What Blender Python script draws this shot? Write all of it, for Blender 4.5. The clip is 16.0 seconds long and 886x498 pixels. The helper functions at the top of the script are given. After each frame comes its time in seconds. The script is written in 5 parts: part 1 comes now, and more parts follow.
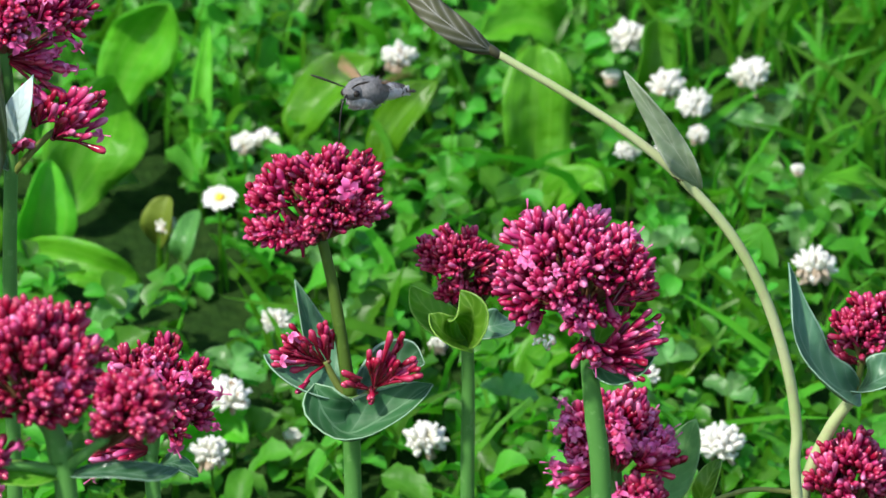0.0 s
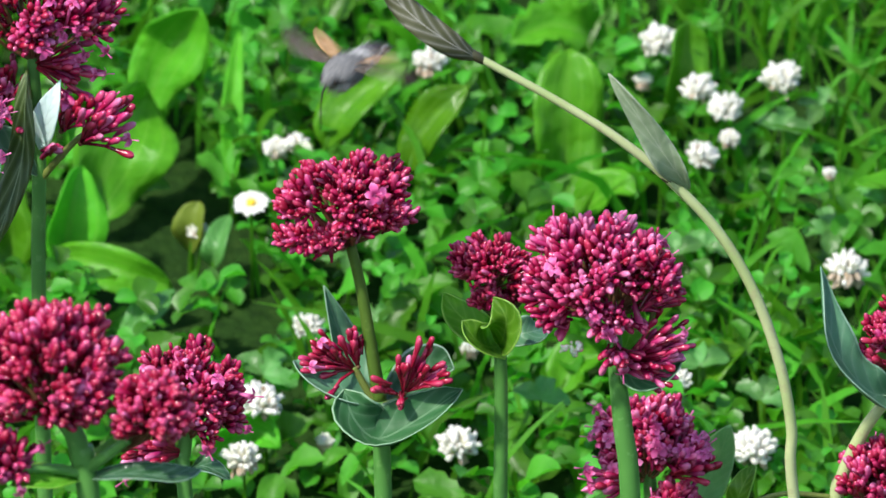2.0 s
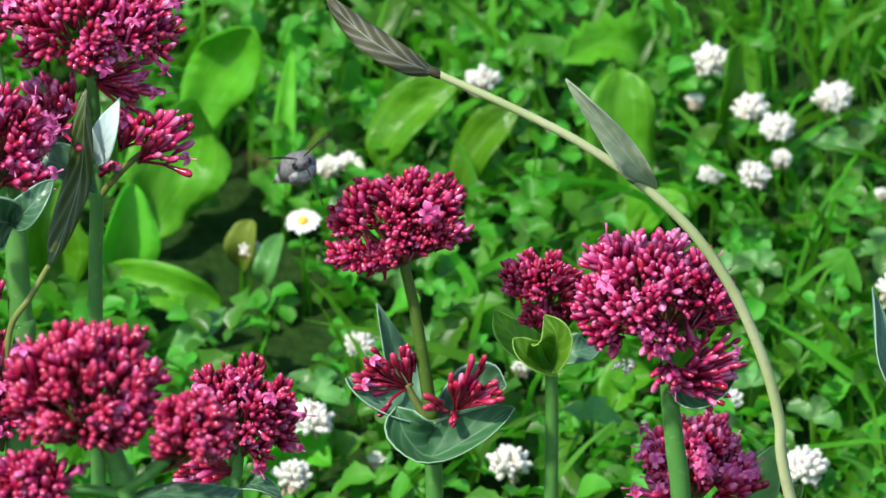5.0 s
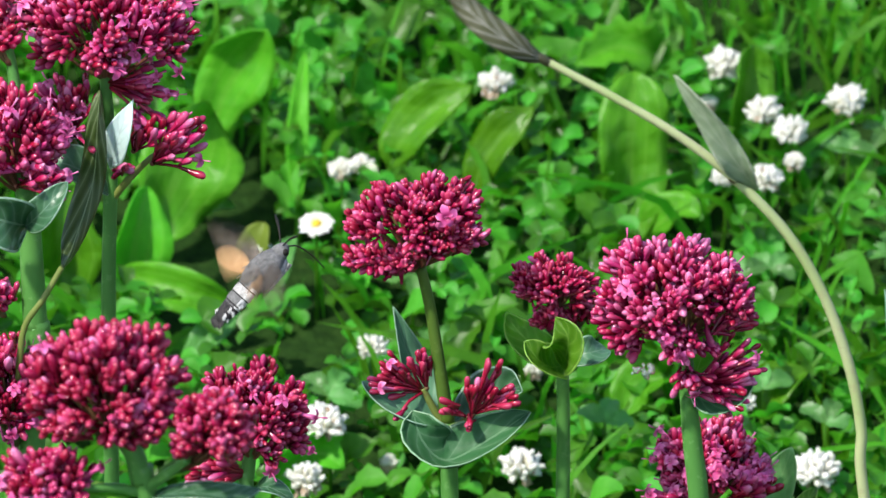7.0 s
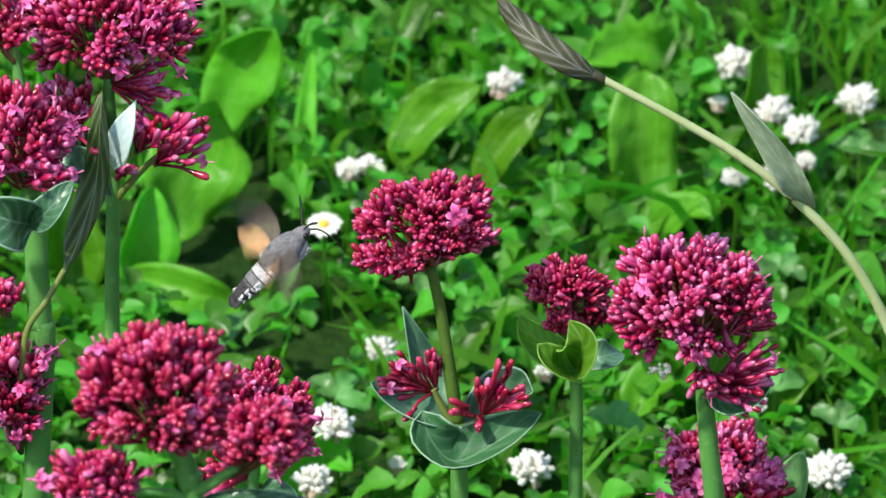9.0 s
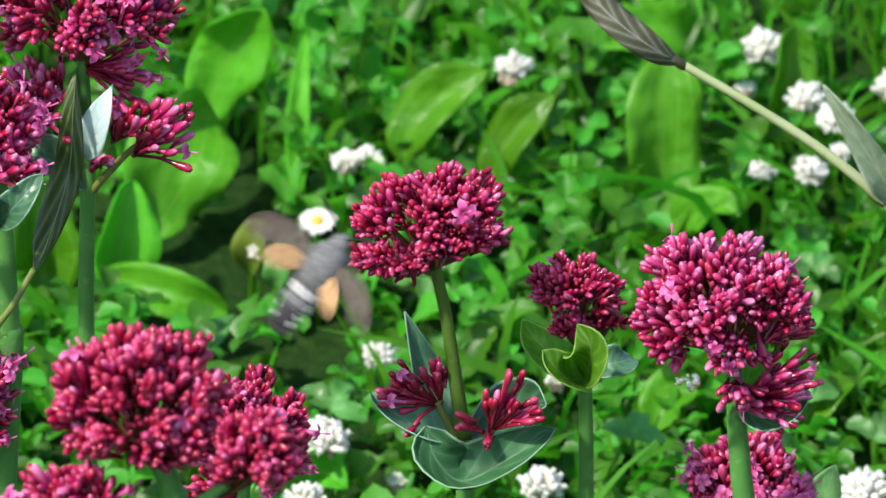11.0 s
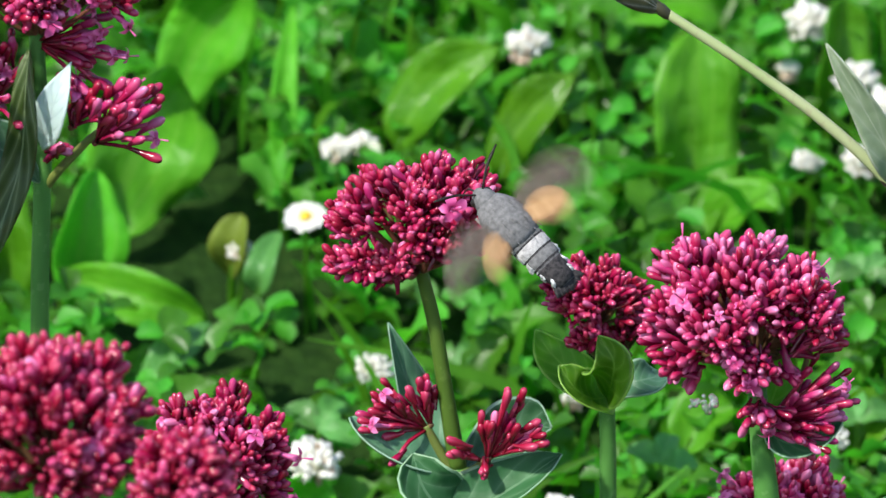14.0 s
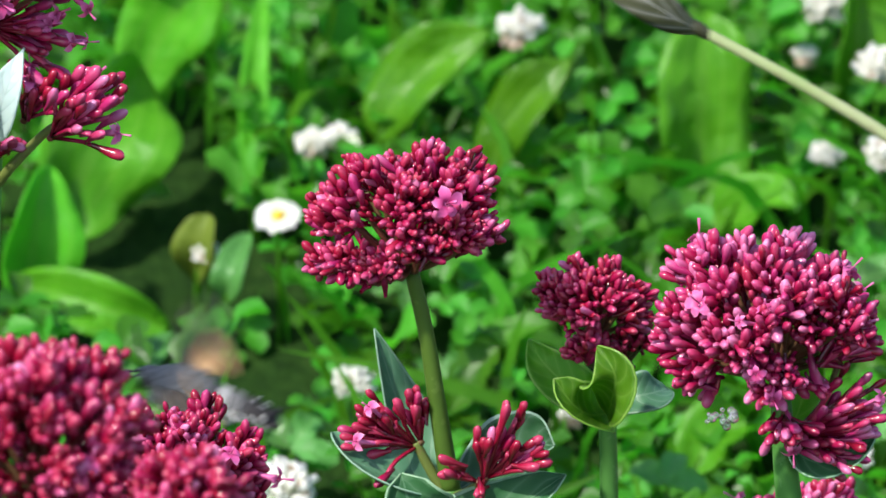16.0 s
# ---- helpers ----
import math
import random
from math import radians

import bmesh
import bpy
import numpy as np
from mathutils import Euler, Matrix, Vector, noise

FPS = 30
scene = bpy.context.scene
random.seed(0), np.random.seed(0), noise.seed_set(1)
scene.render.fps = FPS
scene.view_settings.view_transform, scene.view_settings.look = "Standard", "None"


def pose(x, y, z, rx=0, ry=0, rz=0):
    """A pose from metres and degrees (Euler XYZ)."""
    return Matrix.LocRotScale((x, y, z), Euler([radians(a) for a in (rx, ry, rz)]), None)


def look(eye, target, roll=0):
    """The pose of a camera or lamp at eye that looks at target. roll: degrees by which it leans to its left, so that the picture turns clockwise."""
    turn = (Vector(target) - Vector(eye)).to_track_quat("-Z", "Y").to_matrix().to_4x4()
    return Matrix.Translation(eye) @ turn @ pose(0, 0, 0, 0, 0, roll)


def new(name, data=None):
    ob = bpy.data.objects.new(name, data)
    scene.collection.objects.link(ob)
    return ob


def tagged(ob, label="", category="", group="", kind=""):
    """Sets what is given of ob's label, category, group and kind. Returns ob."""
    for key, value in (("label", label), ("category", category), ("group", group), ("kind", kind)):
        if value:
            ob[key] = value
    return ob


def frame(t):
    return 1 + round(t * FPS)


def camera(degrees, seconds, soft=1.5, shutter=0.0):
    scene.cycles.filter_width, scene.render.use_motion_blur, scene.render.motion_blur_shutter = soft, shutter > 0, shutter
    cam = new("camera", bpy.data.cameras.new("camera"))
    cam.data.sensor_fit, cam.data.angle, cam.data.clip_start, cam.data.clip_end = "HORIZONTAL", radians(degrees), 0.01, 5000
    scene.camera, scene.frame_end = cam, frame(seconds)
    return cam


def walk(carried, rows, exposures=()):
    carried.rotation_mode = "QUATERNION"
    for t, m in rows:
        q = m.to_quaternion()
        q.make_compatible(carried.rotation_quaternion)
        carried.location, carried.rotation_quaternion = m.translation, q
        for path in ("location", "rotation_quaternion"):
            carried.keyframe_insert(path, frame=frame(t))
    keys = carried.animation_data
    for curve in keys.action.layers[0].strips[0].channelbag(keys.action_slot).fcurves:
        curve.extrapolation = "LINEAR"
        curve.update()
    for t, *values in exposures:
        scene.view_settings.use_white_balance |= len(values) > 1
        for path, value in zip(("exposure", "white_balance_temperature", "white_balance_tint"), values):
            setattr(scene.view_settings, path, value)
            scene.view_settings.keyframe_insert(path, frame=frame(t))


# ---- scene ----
# A hawk-moth feeding on red valerian in front of a clover lawn.

# ---- camera ----
cam = camera(4.24, 16.0, soft=1.5, shutter=0.8)
walk(cam, [
    (0.0, look((0.00000, -4.69846, 2.01010), (0.00000, 0.00000, 0.30000), 0.000)),
    (0.5, look((0.00000, -4.68825, 2.00638), (-0.00086, 0.01039, 0.29677), -0.316)),
    (1.0, look((0.00000, -4.68262, 2.00433), (-0.00466, 0.01637, 0.29568), -0.225)),
    (1.5, look((0.00000, -4.68672, 2.00583), (-0.00981, 0.01238, 0.29752), -0.188)),
    (2.0, look((0.00000, -4.69351, 2.00830), (-0.01323, 0.00562, 0.30008), -0.206)),
    (2.5, look((0.00000, -4.68895, 2.00664), (-0.01724, 0.01037, 0.29899), -0.210)),
    (3.0, look((0.00000, -4.68592, 2.00553), (-0.01967, 0.01351, 0.29820), -0.179)),
    (3.5, look((0.00000, -4.68762, 2.00615), (-0.02402, 0.01217, 0.29986), -0.116)),
    (4.0, look((0.00000, -4.69284, 2.00805), (-0.03029, 0.00774, 0.30405), -0.136)),
    (6.5, look((0.00000, -4.69746, 2.00974), (-0.03952, 0.00466, 0.31017), -0.036)),
    (7.0, look((0.00000, -4.69915, 2.01035), (-0.04022, 0.00291, 0.31062), -0.078)),
    (7.5, look((0.00000, -4.70038, 2.01080), (-0.04148, 0.00169, 0.31115), -0.016)),
    (8.0, look((0.00000, -4.69947, 2.01047), (-0.04184, 0.00263, 0.31093), 0.011)),
    (8.5, look((0.00000, -4.69663, 2.00943), (-0.04234, 0.00551, 0.31002), -0.105)),
    (11.0, look((0.00000, -4.26391, 1.85194), (-0.04940, 0.43834, 0.15299), -0.108)),
    (11.5, look((0.00000, -4.17022, 1.81784), (-0.05227, 0.53206, 0.11908), -0.055)),
    (12.0, look((0.00000, -4.07900, 1.78463), (-0.05454, 0.62339, 0.08624), 0.027)),
    (12.5, look((0.00000, -3.99273, 1.75324), (-0.05659, 0.70965, 0.05487), -0.068)),
    (13.0, look((0.00000, -3.90293, 1.72055), (-0.05805, 0.79952, 0.02242), -0.102)),
    (13.5, look((0.00000, -3.81189, 1.68742), (-0.05841, 0.89057, -0.01065), -0.103)),
    (14.0, look((0.00000, -3.72627, 1.65625), (-0.05746, 0.97636, -0.04138), 0.008)),
    (14.5, look((0.00000, -3.63149, 1.62175), (-0.05417, 1.07139, -0.07531), -0.108)),
    (15.0, look((0.00000, -3.54887, 1.59168), (-0.05404, 1.15406, -0.10523), -0.119)),
    (15.5, look((0.00000, -3.46483, 1.56109), (-0.05529, 1.23828, -0.13529), -0.204)),
    (16.0, look((0.00000, -3.37144, 1.52710), (-0.05666, 1.33190, -0.16859), -0.163)),
])

# ---- light ----
SUN_FROM = Vector((-0.48, -0.44, 0.77)).normalized()
world = bpy.data.worlds.new("sky")
scene.world = world
world.use_nodes = True
wn = world.node_tree.nodes
sky = wn.new("ShaderNodeTexSky")
sky.sky_type = "NISHITA"
sky.sun_disc = False
sky.sun_elevation = math.asin(SUN_FROM.z)
sky.sun_rotation = math.atan2(SUN_FROM.x, SUN_FROM.y)
wn["Background"].inputs["Strength"].default_value = 0.22
world.node_tree.links.new(sky.outputs[0], wn["Background"].inputs[0])
sun = new("sun", bpy.data.lights.new("sun", "SUN"))
sun.data.energy = 4.9
sun.data.angle = radians(3.0)
sun.data.color = (1.0, 0.95, 0.87)
sun.matrix_world = look(SUN_FROM * 20, (0, 0, 0))
scene.view_settings.exposure = 0.30


# ---- materials ----
def shader(name):
    m = bpy.data.materials.new(name)
    m.use_nodes = True
    return m, m.node_tree.nodes, m.node_tree.links, m.node_tree.nodes["Principled BSDF"]


def ramp(nodes, links, fac, stops):
    r = nodes.new("ShaderNodeValToRGB")
    while len(r.color_ramp.elements) < len(stops):
        r.color_ramp.elements.new(0.5)
    for e, (p, c) in zip(r.color_ramp.elements, stops):
        e.position, e.color = p, (*c, 1)
    links.new(fac, r.inputs[0])
    return r.outputs[0]


def noise_at(nodes, links, scale, coord="Object", detail=4.0):
    tc, n = nodes.new("ShaderNodeTexCoord"), nodes.new("ShaderNodeTexNoise")
    n.inputs["Scale"].default_value, n.inputs["Detail"].default_value = scale, detail
    links.new(tc.outputs[coord], n.inputs["Vector"])
    return n.outputs["Fac"]


def math_node(nodes, links, op, a, b=None):
    n = nodes.new("ShaderNodeMath")
    n.operation = op
    for k, v in enumerate((a, b)):
        if v is None:
            continue
        if isinstance(v, (int, float)):
            n.inputs[k].default_value = v
        else:
            links.new(v, n.inputs[k])
    return n.outputs[0]


def mixed(nodes, links, fac, a, b, blend="MIX"):
    n = nodes.new("ShaderNodeMix")
    n.data_type, n.blend_type = "RGBA", blend
    for socket, v in ((n.inputs[0], fac), (n.inputs[6], a), (n.inputs[7], b)):
        if isinstance(v, (int, float)):
            socket.default_value = v
        elif isinstance(v, tuple):
            socket.default_value = (*v, 1)
        else:
            links.new(v, socket)
    return n.outputs[2]


def bump(nodes, links, height, p, strength=0.4, distance=0.0005):
    b = nodes.new("ShaderNodeBump")
    b.inputs["Strength"].default_value, b.inputs["Distance"].default_value = strength, distance
    links.new(height, b.inputs["Height"])
    links.new(b.outputs[0], p.inputs["Normal"])
    return b


def let_through(m, colour, share):
    """Adds light that shines through a thin leaf or petal."""
    n, l = m.node_tree.nodes, m.node_tree.links
    p, out = n["Principled BSDF"], n["Material Output"]
    t, mix = n.new("ShaderNodeBsdfTranslucent"), n.new("ShaderNodeMixShader")
    mix.inputs[0].default_value = share
    l.new(colour, t.inputs[0])
    l.new(p.outputs[0], mix.inputs[1])
    l.new(t.outputs[0], mix.inputs[2])
    l.new(mix.outputs[0], out.inputs["Surface"])


def leaf_material(name, dark, light, vein, rough=0.45, through_share=0.3, veins=9.0, vein_amount=0.5, ribs=0, island=False, gain=1.6, jitter=0.25, rim=0.0, relief=0.6, crinkle=0.0, spec=0.28):
    m, n, l, p = shader(name)
    if island:
        rnd = n.new("ShaderNodeNewGeometry").outputs["Random Per Island"]
    else:
        rnd = n.new("ShaderNodeObjectInfo").outputs["Random"]
    fac = math_node(n, l, "ADD", math_node(n, l, "MULTIPLY", noise_at(n, l, 90), 0.75), math_node(n, l, "MULTIPLY", rnd, 0.35))
    base = ramp(n, l, fac, [(0.3, dark), (0.75, light)])
    hsv = n.new("ShaderNodeHueSaturation")
    l.new(math_node(n, l, "ADD", math_node(n, l, "MULTIPLY", rnd, 0.034), 0.483), hsv.inputs["Hue"])
    l.new(math_node(n, l, "ADD", math_node(n, l, "MULTIPLY", rnd, 2 * jitter), 1 - jitter), hsv.inputs["Value"])
    l.new(base, hsv.inputs["Color"])
    uv = n.new("ShaderNodeTexCoord").outputs["UV"]
    sep = n.new("ShaderNodeSeparateXYZ")
    l.new(uv, sep.inputs[0])
    across = math_node(n, l, "ABSOLUTE", math_node(n, l, "SUBTRACT", sep.outputs[1], 0.5))
    rib = math_node(n, l, "LESS_THAN", across, 0.022)
    run = math_node(n, l, "MULTIPLY", math_node(n, l, "SUBTRACT", sep.outputs[0], math_node(n, l, "MULTIPLY", across, 0.55)), veins)
    side = math_node(n, l, "POWER", math_node(n, l, "ABSOLUTE", math_node(n, l, "SINE", math_node(n, l, "MULTIPLY", run, 3.1416))), 0.35)
    side = math_node(n, l, "SUBTRACT", 1.0, side)
    if ribs:
        side = math_node(n, l, "GREATER_THAN", math_node(n, l, "SINE", math_node(n, l, "MULTIPLY", across, 6.2832 * ribs * 2)), 0.86)
    lines = math_node(n, l, "MAXIMUM", rib, side)
    col = mixed(n, l, math_node(n, l, "MULTIPLY", lines, vein_amount), hsv.outputs[0], vein)
    if rim:
        col = mixed(n, l, math_node(n, l, "MULTIPLY", math_node(n, l, "GREATER_THAN", across, 0.47), rim), col, vein)
    l.new(col, p.inputs["Base Color"])
    l.new(math_node(n, l, "ADD", math_node(n, l, "MULTIPLY", rnd, 0.3), rough - 0.15), p.inputs["Roughness"])
    p.inputs["Specular IOR Level"].default_value = spec
    height = math_node(n, l, "ADD", math_node(n, l, "MULTIPLY", lines, -relief), noise_at(n, l, 350))
    relief_node = bump(n, l, height, p, 0.5, 0.0006)
    if crinkle:
        second = n.new("ShaderNodeBump")
        second.inputs["Strength"].default_value, second.inputs["Distance"].default_value = 0.7, crinkle
        l.new(noise_at(n, l, 75, detail=2), second.inputs["Height"])
        l.new(second.outputs[0], relief_node.inputs["Normal"])
    bright = mixed(n, l, 1.0, col, (gain * 0.98, gain * 1.08, gain * 0.55), "MULTIPLY")
    let_through(m, bright, through_share)
    return m


def petal_material(name, deep, mid, pale, rough=0.38, share=0.12):
    m, n, l, p = shader(name)
    rnd = n.new("ShaderNodeObjectInfo").outputs["Random"]
    uv = n.new("ShaderNodeTexCoord").outputs["UV"]
    sep = n.new("ShaderNodeSeparateXYZ")
    l.new(uv, sep.inputs[0])
    fac = math_node(n, l, "ADD", math_node(n, l, "MULTIPLY", sep.outputs[0], 0.55), math_node(n, l, "MULTIPLY", rnd, 0.35))
    fac = math_node(n, l, "ADD", fac, math_node(n, l, "MULTIPLY", noise_at(n, l, 400), 0.2))
    col = ramp(n, l, fac, [(0.28, deep), (0.62, mid), (1.0, pale)])
    l.new(col, p.inputs["Base Color"])
    p.inputs["Roughness"].default_value = rough
    p.inputs["Specular IOR Level"].default_value = 0.6
    bump(n, l, noise_at(n, l, 900), p, 0.25, 0.0004)
    let_through(m, col, share)
    return m


def stem_material(name, low, high, tint, rough=0.5):
    m, n, l, p = shader(name)
    big, fine = noise_at(n, l, 25), noise_at(n, l, 260)
    col = ramp(n, l, big, [(0.3, low), (0.7, high)])
    col = mixed(n, l, math_node(n, l, "MULTIPLY", math_node(n, l, "GREATER_THAN", fine, 0.62), 0.35), col, tint)
    l.new(col, p.inputs["Base Color"])
    p.inputs["Roughness"].default_value = rough
    p.inputs["Specular IOR Level"].default_value = 0.25
    bump(n, l, fine, p, 0.3, 0.0004)
    return m


def fur_material(name, dark, light, scale=900, rough=0.85):
    m, n, l, p = shader(name)
    col = ramp(n, l, noise_at(n, l, scale, detail=6), [(0.3, dark), (0.7, light)])
    l.new(col, p.inputs["Base Color"])
    p.inputs["Roughness"].default_value = rough
    p.inputs["Specular IOR Level"].default_value = 0.2
    bump(n, l, noise_at(n, l, scale * 2), p, 0.35, 0.0004)
    return m


BUD = petal_material("crimson_bud", (0.12, 0.001, 0.015), (0.37, 0.008, 0.066), (0.64, 0.085, 0.23), 0.22, 0.12)
BUD_PINK = petal_material("pink_bud", (0.25, 0.004, 0.048), (0.53, 0.030, 0.17), (0.81, 0.27, 0.50), 0.22, 0.18)
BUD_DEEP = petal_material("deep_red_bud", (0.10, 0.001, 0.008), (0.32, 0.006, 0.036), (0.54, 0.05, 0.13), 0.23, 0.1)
PETAL = petal_material("pink_petal", (0.52, 0.03, 0.17), (0.72, 0.11, 0.35), (0.84, 0.30, 0.54), 0.5, 0.25)
STEM = stem_material("valerian_stem", (0.058, 0.185, 0.036), (0.092, 0.255, 0.055), (0.16, 0.33, 0.11), 0.40)
STEM_OLIVE = stem_material("dark_olive_stem", (0.05, 0.105, 0.012), (0.085, 0.155, 0.022), (0.12, 0.19, 0.04))
STEM_BROWN = stem_material("olive_stem", (0.11, 0.15, 0.03), (0.17, 0.21, 0.05), (0.16, 0.10, 0.05))
BRANCH = stem_material("reddish_branchlet", (0.07, 0.09, 0.025), (0.19, 0.035, 0.035), (0.24, 0.03, 0.05))
STALK = stem_material("dry_stalk", (0.28, 0.37, 0.13), (0.42, 0.45, 0.24), (0.32, 0.27, 0.16), 0.5)
GLAUCOUS = leaf_material("glaucous_leaf", (0.035, 0.120, 0.055), (0.080, 0.205, 0.100), (0.30, 0.46, 0.34), 0.38, 0.2, 6.0, 0.3, rim=0.8, spec=0.4)
# greener than the glaucous leaf; shade under the flowers is darkened into its colour
GREEN_SHADED = leaf_material("shaded_green_valerian_leaf", (0.018, 0.085, 0.028), (0.042, 0.145, 0.050), (0.30, 0.48, 0.30), 0.5, 0.18, 6.0, 0.25, rim=0.9, spec=0.2)
OLIVE_LEAF = leaf_material("olive_leaf", (0.09, 0.13, 0.012), (0.14, 0.19, 0.02), (0.18, 0.22, 0.05), 0.5, 0.2, 5.0, 0.15, gain=1.5)
PALE_LEAF = leaf_material("pale_leaf_underside", (0.42, 0.56, 0.56), (0.60, 0.72, 0.72), (0.36, 0.48, 0.48), 0.4, 0.2, 6.0, 0.35)
YOUNG = leaf_material("young_leaf", (0.065, 0.235, 0.012), (0.14, 0.38, 0.024), (0.34, 0.52, 0.12), 0.42, 0.42, 6.0, 0.3, gain=2.0, rim=0.7)
NETTED = leaf_material("netted_leaf", (0.13, 0.31, 0.10), (0.24, 0.44, 0.18), (0.34, 0.54, 0.26), 0.4, 0.3, 9.0, 0.4, gain=1.7, rim=0.6, crinkle=0.002)
WITHERED = leaf_material("withered_leaf", (0.018, 0.021, 0.008), (0.055, 0.056, 0.023), (0.50, 0.49, 0.45), 0.5, 0.12, 6.0, 0.45, gain=1.4, crinkle=0.002)
GREYED = leaf_material("greyed_leaf", (0.13, 0.19, 0.10), (0.25, 0.31, 0.19), (0.44, 0.48, 0.40), 0.5, 0.35, 5.0, 0.5, gain=1.4, relief=0.5, crinkle=0.004, rim=0.6, jitter=0.1)
DARK_LEAF = leaf_material("dark_leaf", (0.035, 0.075, 0.012), (0.08, 0.135, 0.03), (0.25, 0.32, 0.15), 0.45, 0.12, 6.0, 0.75, crinkle=0.002)
BROAD = leaf_material("plantain_leaf", (0.042, 0.195, 0.005), (0.095, 0.325, 0.014), (0.22, 0.44, 0.07), 0.40, 0.25, 5.0, 0.16, ribs=3, gain=2.2, relief=0.7, crinkle=0.004, spec=0.2)
CLOVER = leaf_material("clover_leaflet", (0.026, 0.142, 0.006), (0.066, 0.265, 0.016), (0.11, 0.31, 0.04), 0.42, 0.36, 5.0, 0.06, island=True, jitter=0.30, gain=2.0, relief=0.05, spec=0.35)
GRASS = leaf_material("grass_blade", (0.036, 0.165, 0.006), (0.085, 0.285, 0.016), (0.13, 0.33, 0.045), 0.48, 0.45, 1.0, 0.1, island=True, jitter=0.25, gain=2.0, relief=0.05, spec=0.25)
HERB = leaf_material("herb_leaf", (0.035, 0.168, 0.007), (0.085, 0.297, 0.020), (0.15, 0.36, 0.06), 0.48, 0.40, 5.0, 0.15, island=True, jitter=0.30, gain=2.0, relief=0.2, spec=0.28)
SHEEN = leaf_material("soft_toothed_leaf", (0.050, 0.175, 0.028), (0.100, 0.285, 0.060), (0.22, 0.42, 0.16), 0.40, 0.3, 7.0, 0.3, gain=1.8, relief=0.6, crinkle=0.003, spec=0.5)
WHITE = petal_material("white_floret", (0.70, 0.70, 0.50), (0.86, 0.85, 0.77), (0.90, 0.89, 0.85), 0.6, 0.4)
FADED = petal_material("faded_floret", (0.28, 0.20, 0.11), (0.42, 0.32, 0.22), (0.62, 0.52, 0.42), 0.7, 0.15)
YELLOW = petal_material("yellow_disc", (0.55, 0.33, 0.01), (0.75, 0.50, 0.02), (0.80, 0.60, 0.05), 0.7, 0.05)
FUR = fur_material("grey_fur", (0.098, 0.098, 0.099), (0.190, 0.189, 0.187), 700)
FUR_PALE = fur_material("pale_fur", (0.23, 0.225, 0.22), (0.48, 0.47, 0.455))
FUR_DUSK = fur_material("dusky_fur", (0.04, 0.04, 0.043), (0.12, 0.118, 0.12))
FUR_WHITE = fur_material("white_fur", (0.42, 0.42, 0.415), (0.66, 0.655, 0.645))
FUR_DARK = fur_material("dark_fur", (0.012, 0.012, 0.014), (0.06, 0.055, 0.055))
CHITIN = fur_material("dark_chitin", (0.01, 0.009, 0.008), (0.03, 0.025, 0.02), 2000, 0.3)
WING_BROWN = fur_material("brown_wing_scales", (0.07, 0.055, 0.045), (0.17, 0.14, 0.115), 300)
WING_ORANGE = fur_material("orange_wing_scales", (0.40, 0.22, 0.10), (0.60, 0.38, 0.20), 300)


def thinned(m, share):
    """Thinly scaled wings let some of what is behind them through."""
    n, l = m.node_tree.nodes, m.node_tree.links
    mix, clear = n.new("ShaderNodeMixShader"), n.new("ShaderNodeBsdfTransparent")
    mix.inputs[0].default_value = share
    l.new(n["Principled BSDF"].outputs[0], mix.inputs[1])
    l.new(clear.outputs[0], mix.inputs[2])
    l.new(mix.outputs[0], n["Material Output"].inputs["Surface"])


thinned(WING_BROWN, 0.3)
thinned(WING_ORANGE, 0.25)


def soil_material():
    m, n, l, p = shader("shade_dark_lawn_soil")
    # the deep shade between lawn leaves is put into this very dark colour
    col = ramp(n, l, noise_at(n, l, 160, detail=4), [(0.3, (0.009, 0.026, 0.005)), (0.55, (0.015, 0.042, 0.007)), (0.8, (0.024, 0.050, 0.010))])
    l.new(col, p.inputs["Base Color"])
    p.inputs["Roughness"].default_value = 1.0
    p.inputs["Specular IOR Level"].default_value = 0.08
    bump(n, l, noise_at(n, l, 120, detail=8), p, 0.8, 0.006)
    return m


SOIL = soil_material()
FOAM, fn, fl, fp = shader("clear_foam")
fp.inputs["Base Color"].default_value = (0.9, 0.95, 0.92, 1)
fp.inputs["Transmission Weight"].default_value = 0.9
fp.inputs["Roughness"].default_value = 0.08
fp.inputs["IOR"].default_value = 1.2


# ---- mesh helpers ----
def part(name, bm, material, parent, label=""):
    """One mesh object under a thing or a part."""
    me = bpy.data.meshes.new(name)
    bm.to_mesh(me)
    bm.free()
    me.polygons.foreach_set("use_smooth", [True] * len(me.polygons))
    for m in material if isinstance(material, (list, tuple)) else [material]:
        me.materials.append(m)
    ob = new(name, me)
    ob.parent = parent
    return tagged(ob, label)


def thing(name, at, label, category, group=""):
    e = new(name)
    e.empty_display_size = 0.01
    e.location = at
    return tagged(e, label, category, group)


def spline(points, count):
    """Points at even steps of a smooth curve through the given ones."""
    p = [Vector(q) for q in points]
    p = [p[0] * 2 - p[1]] + p + [p[-1] * 2 - p[-2]]
    out = []
    for k in range(count):
        s = k / (count - 1) * (len(p) - 3)
        i = min(int(s), len(p) - 4)
        t = s - i
        a, b, c, d = p[i:i + 4]
        out.append(0.5 * (2 * b + (c - a) * t + (2 * a - 5 * b + 4 * c - d) * t * t + (3 * b - a - 3 * c + d) * t ** 3))
    return out


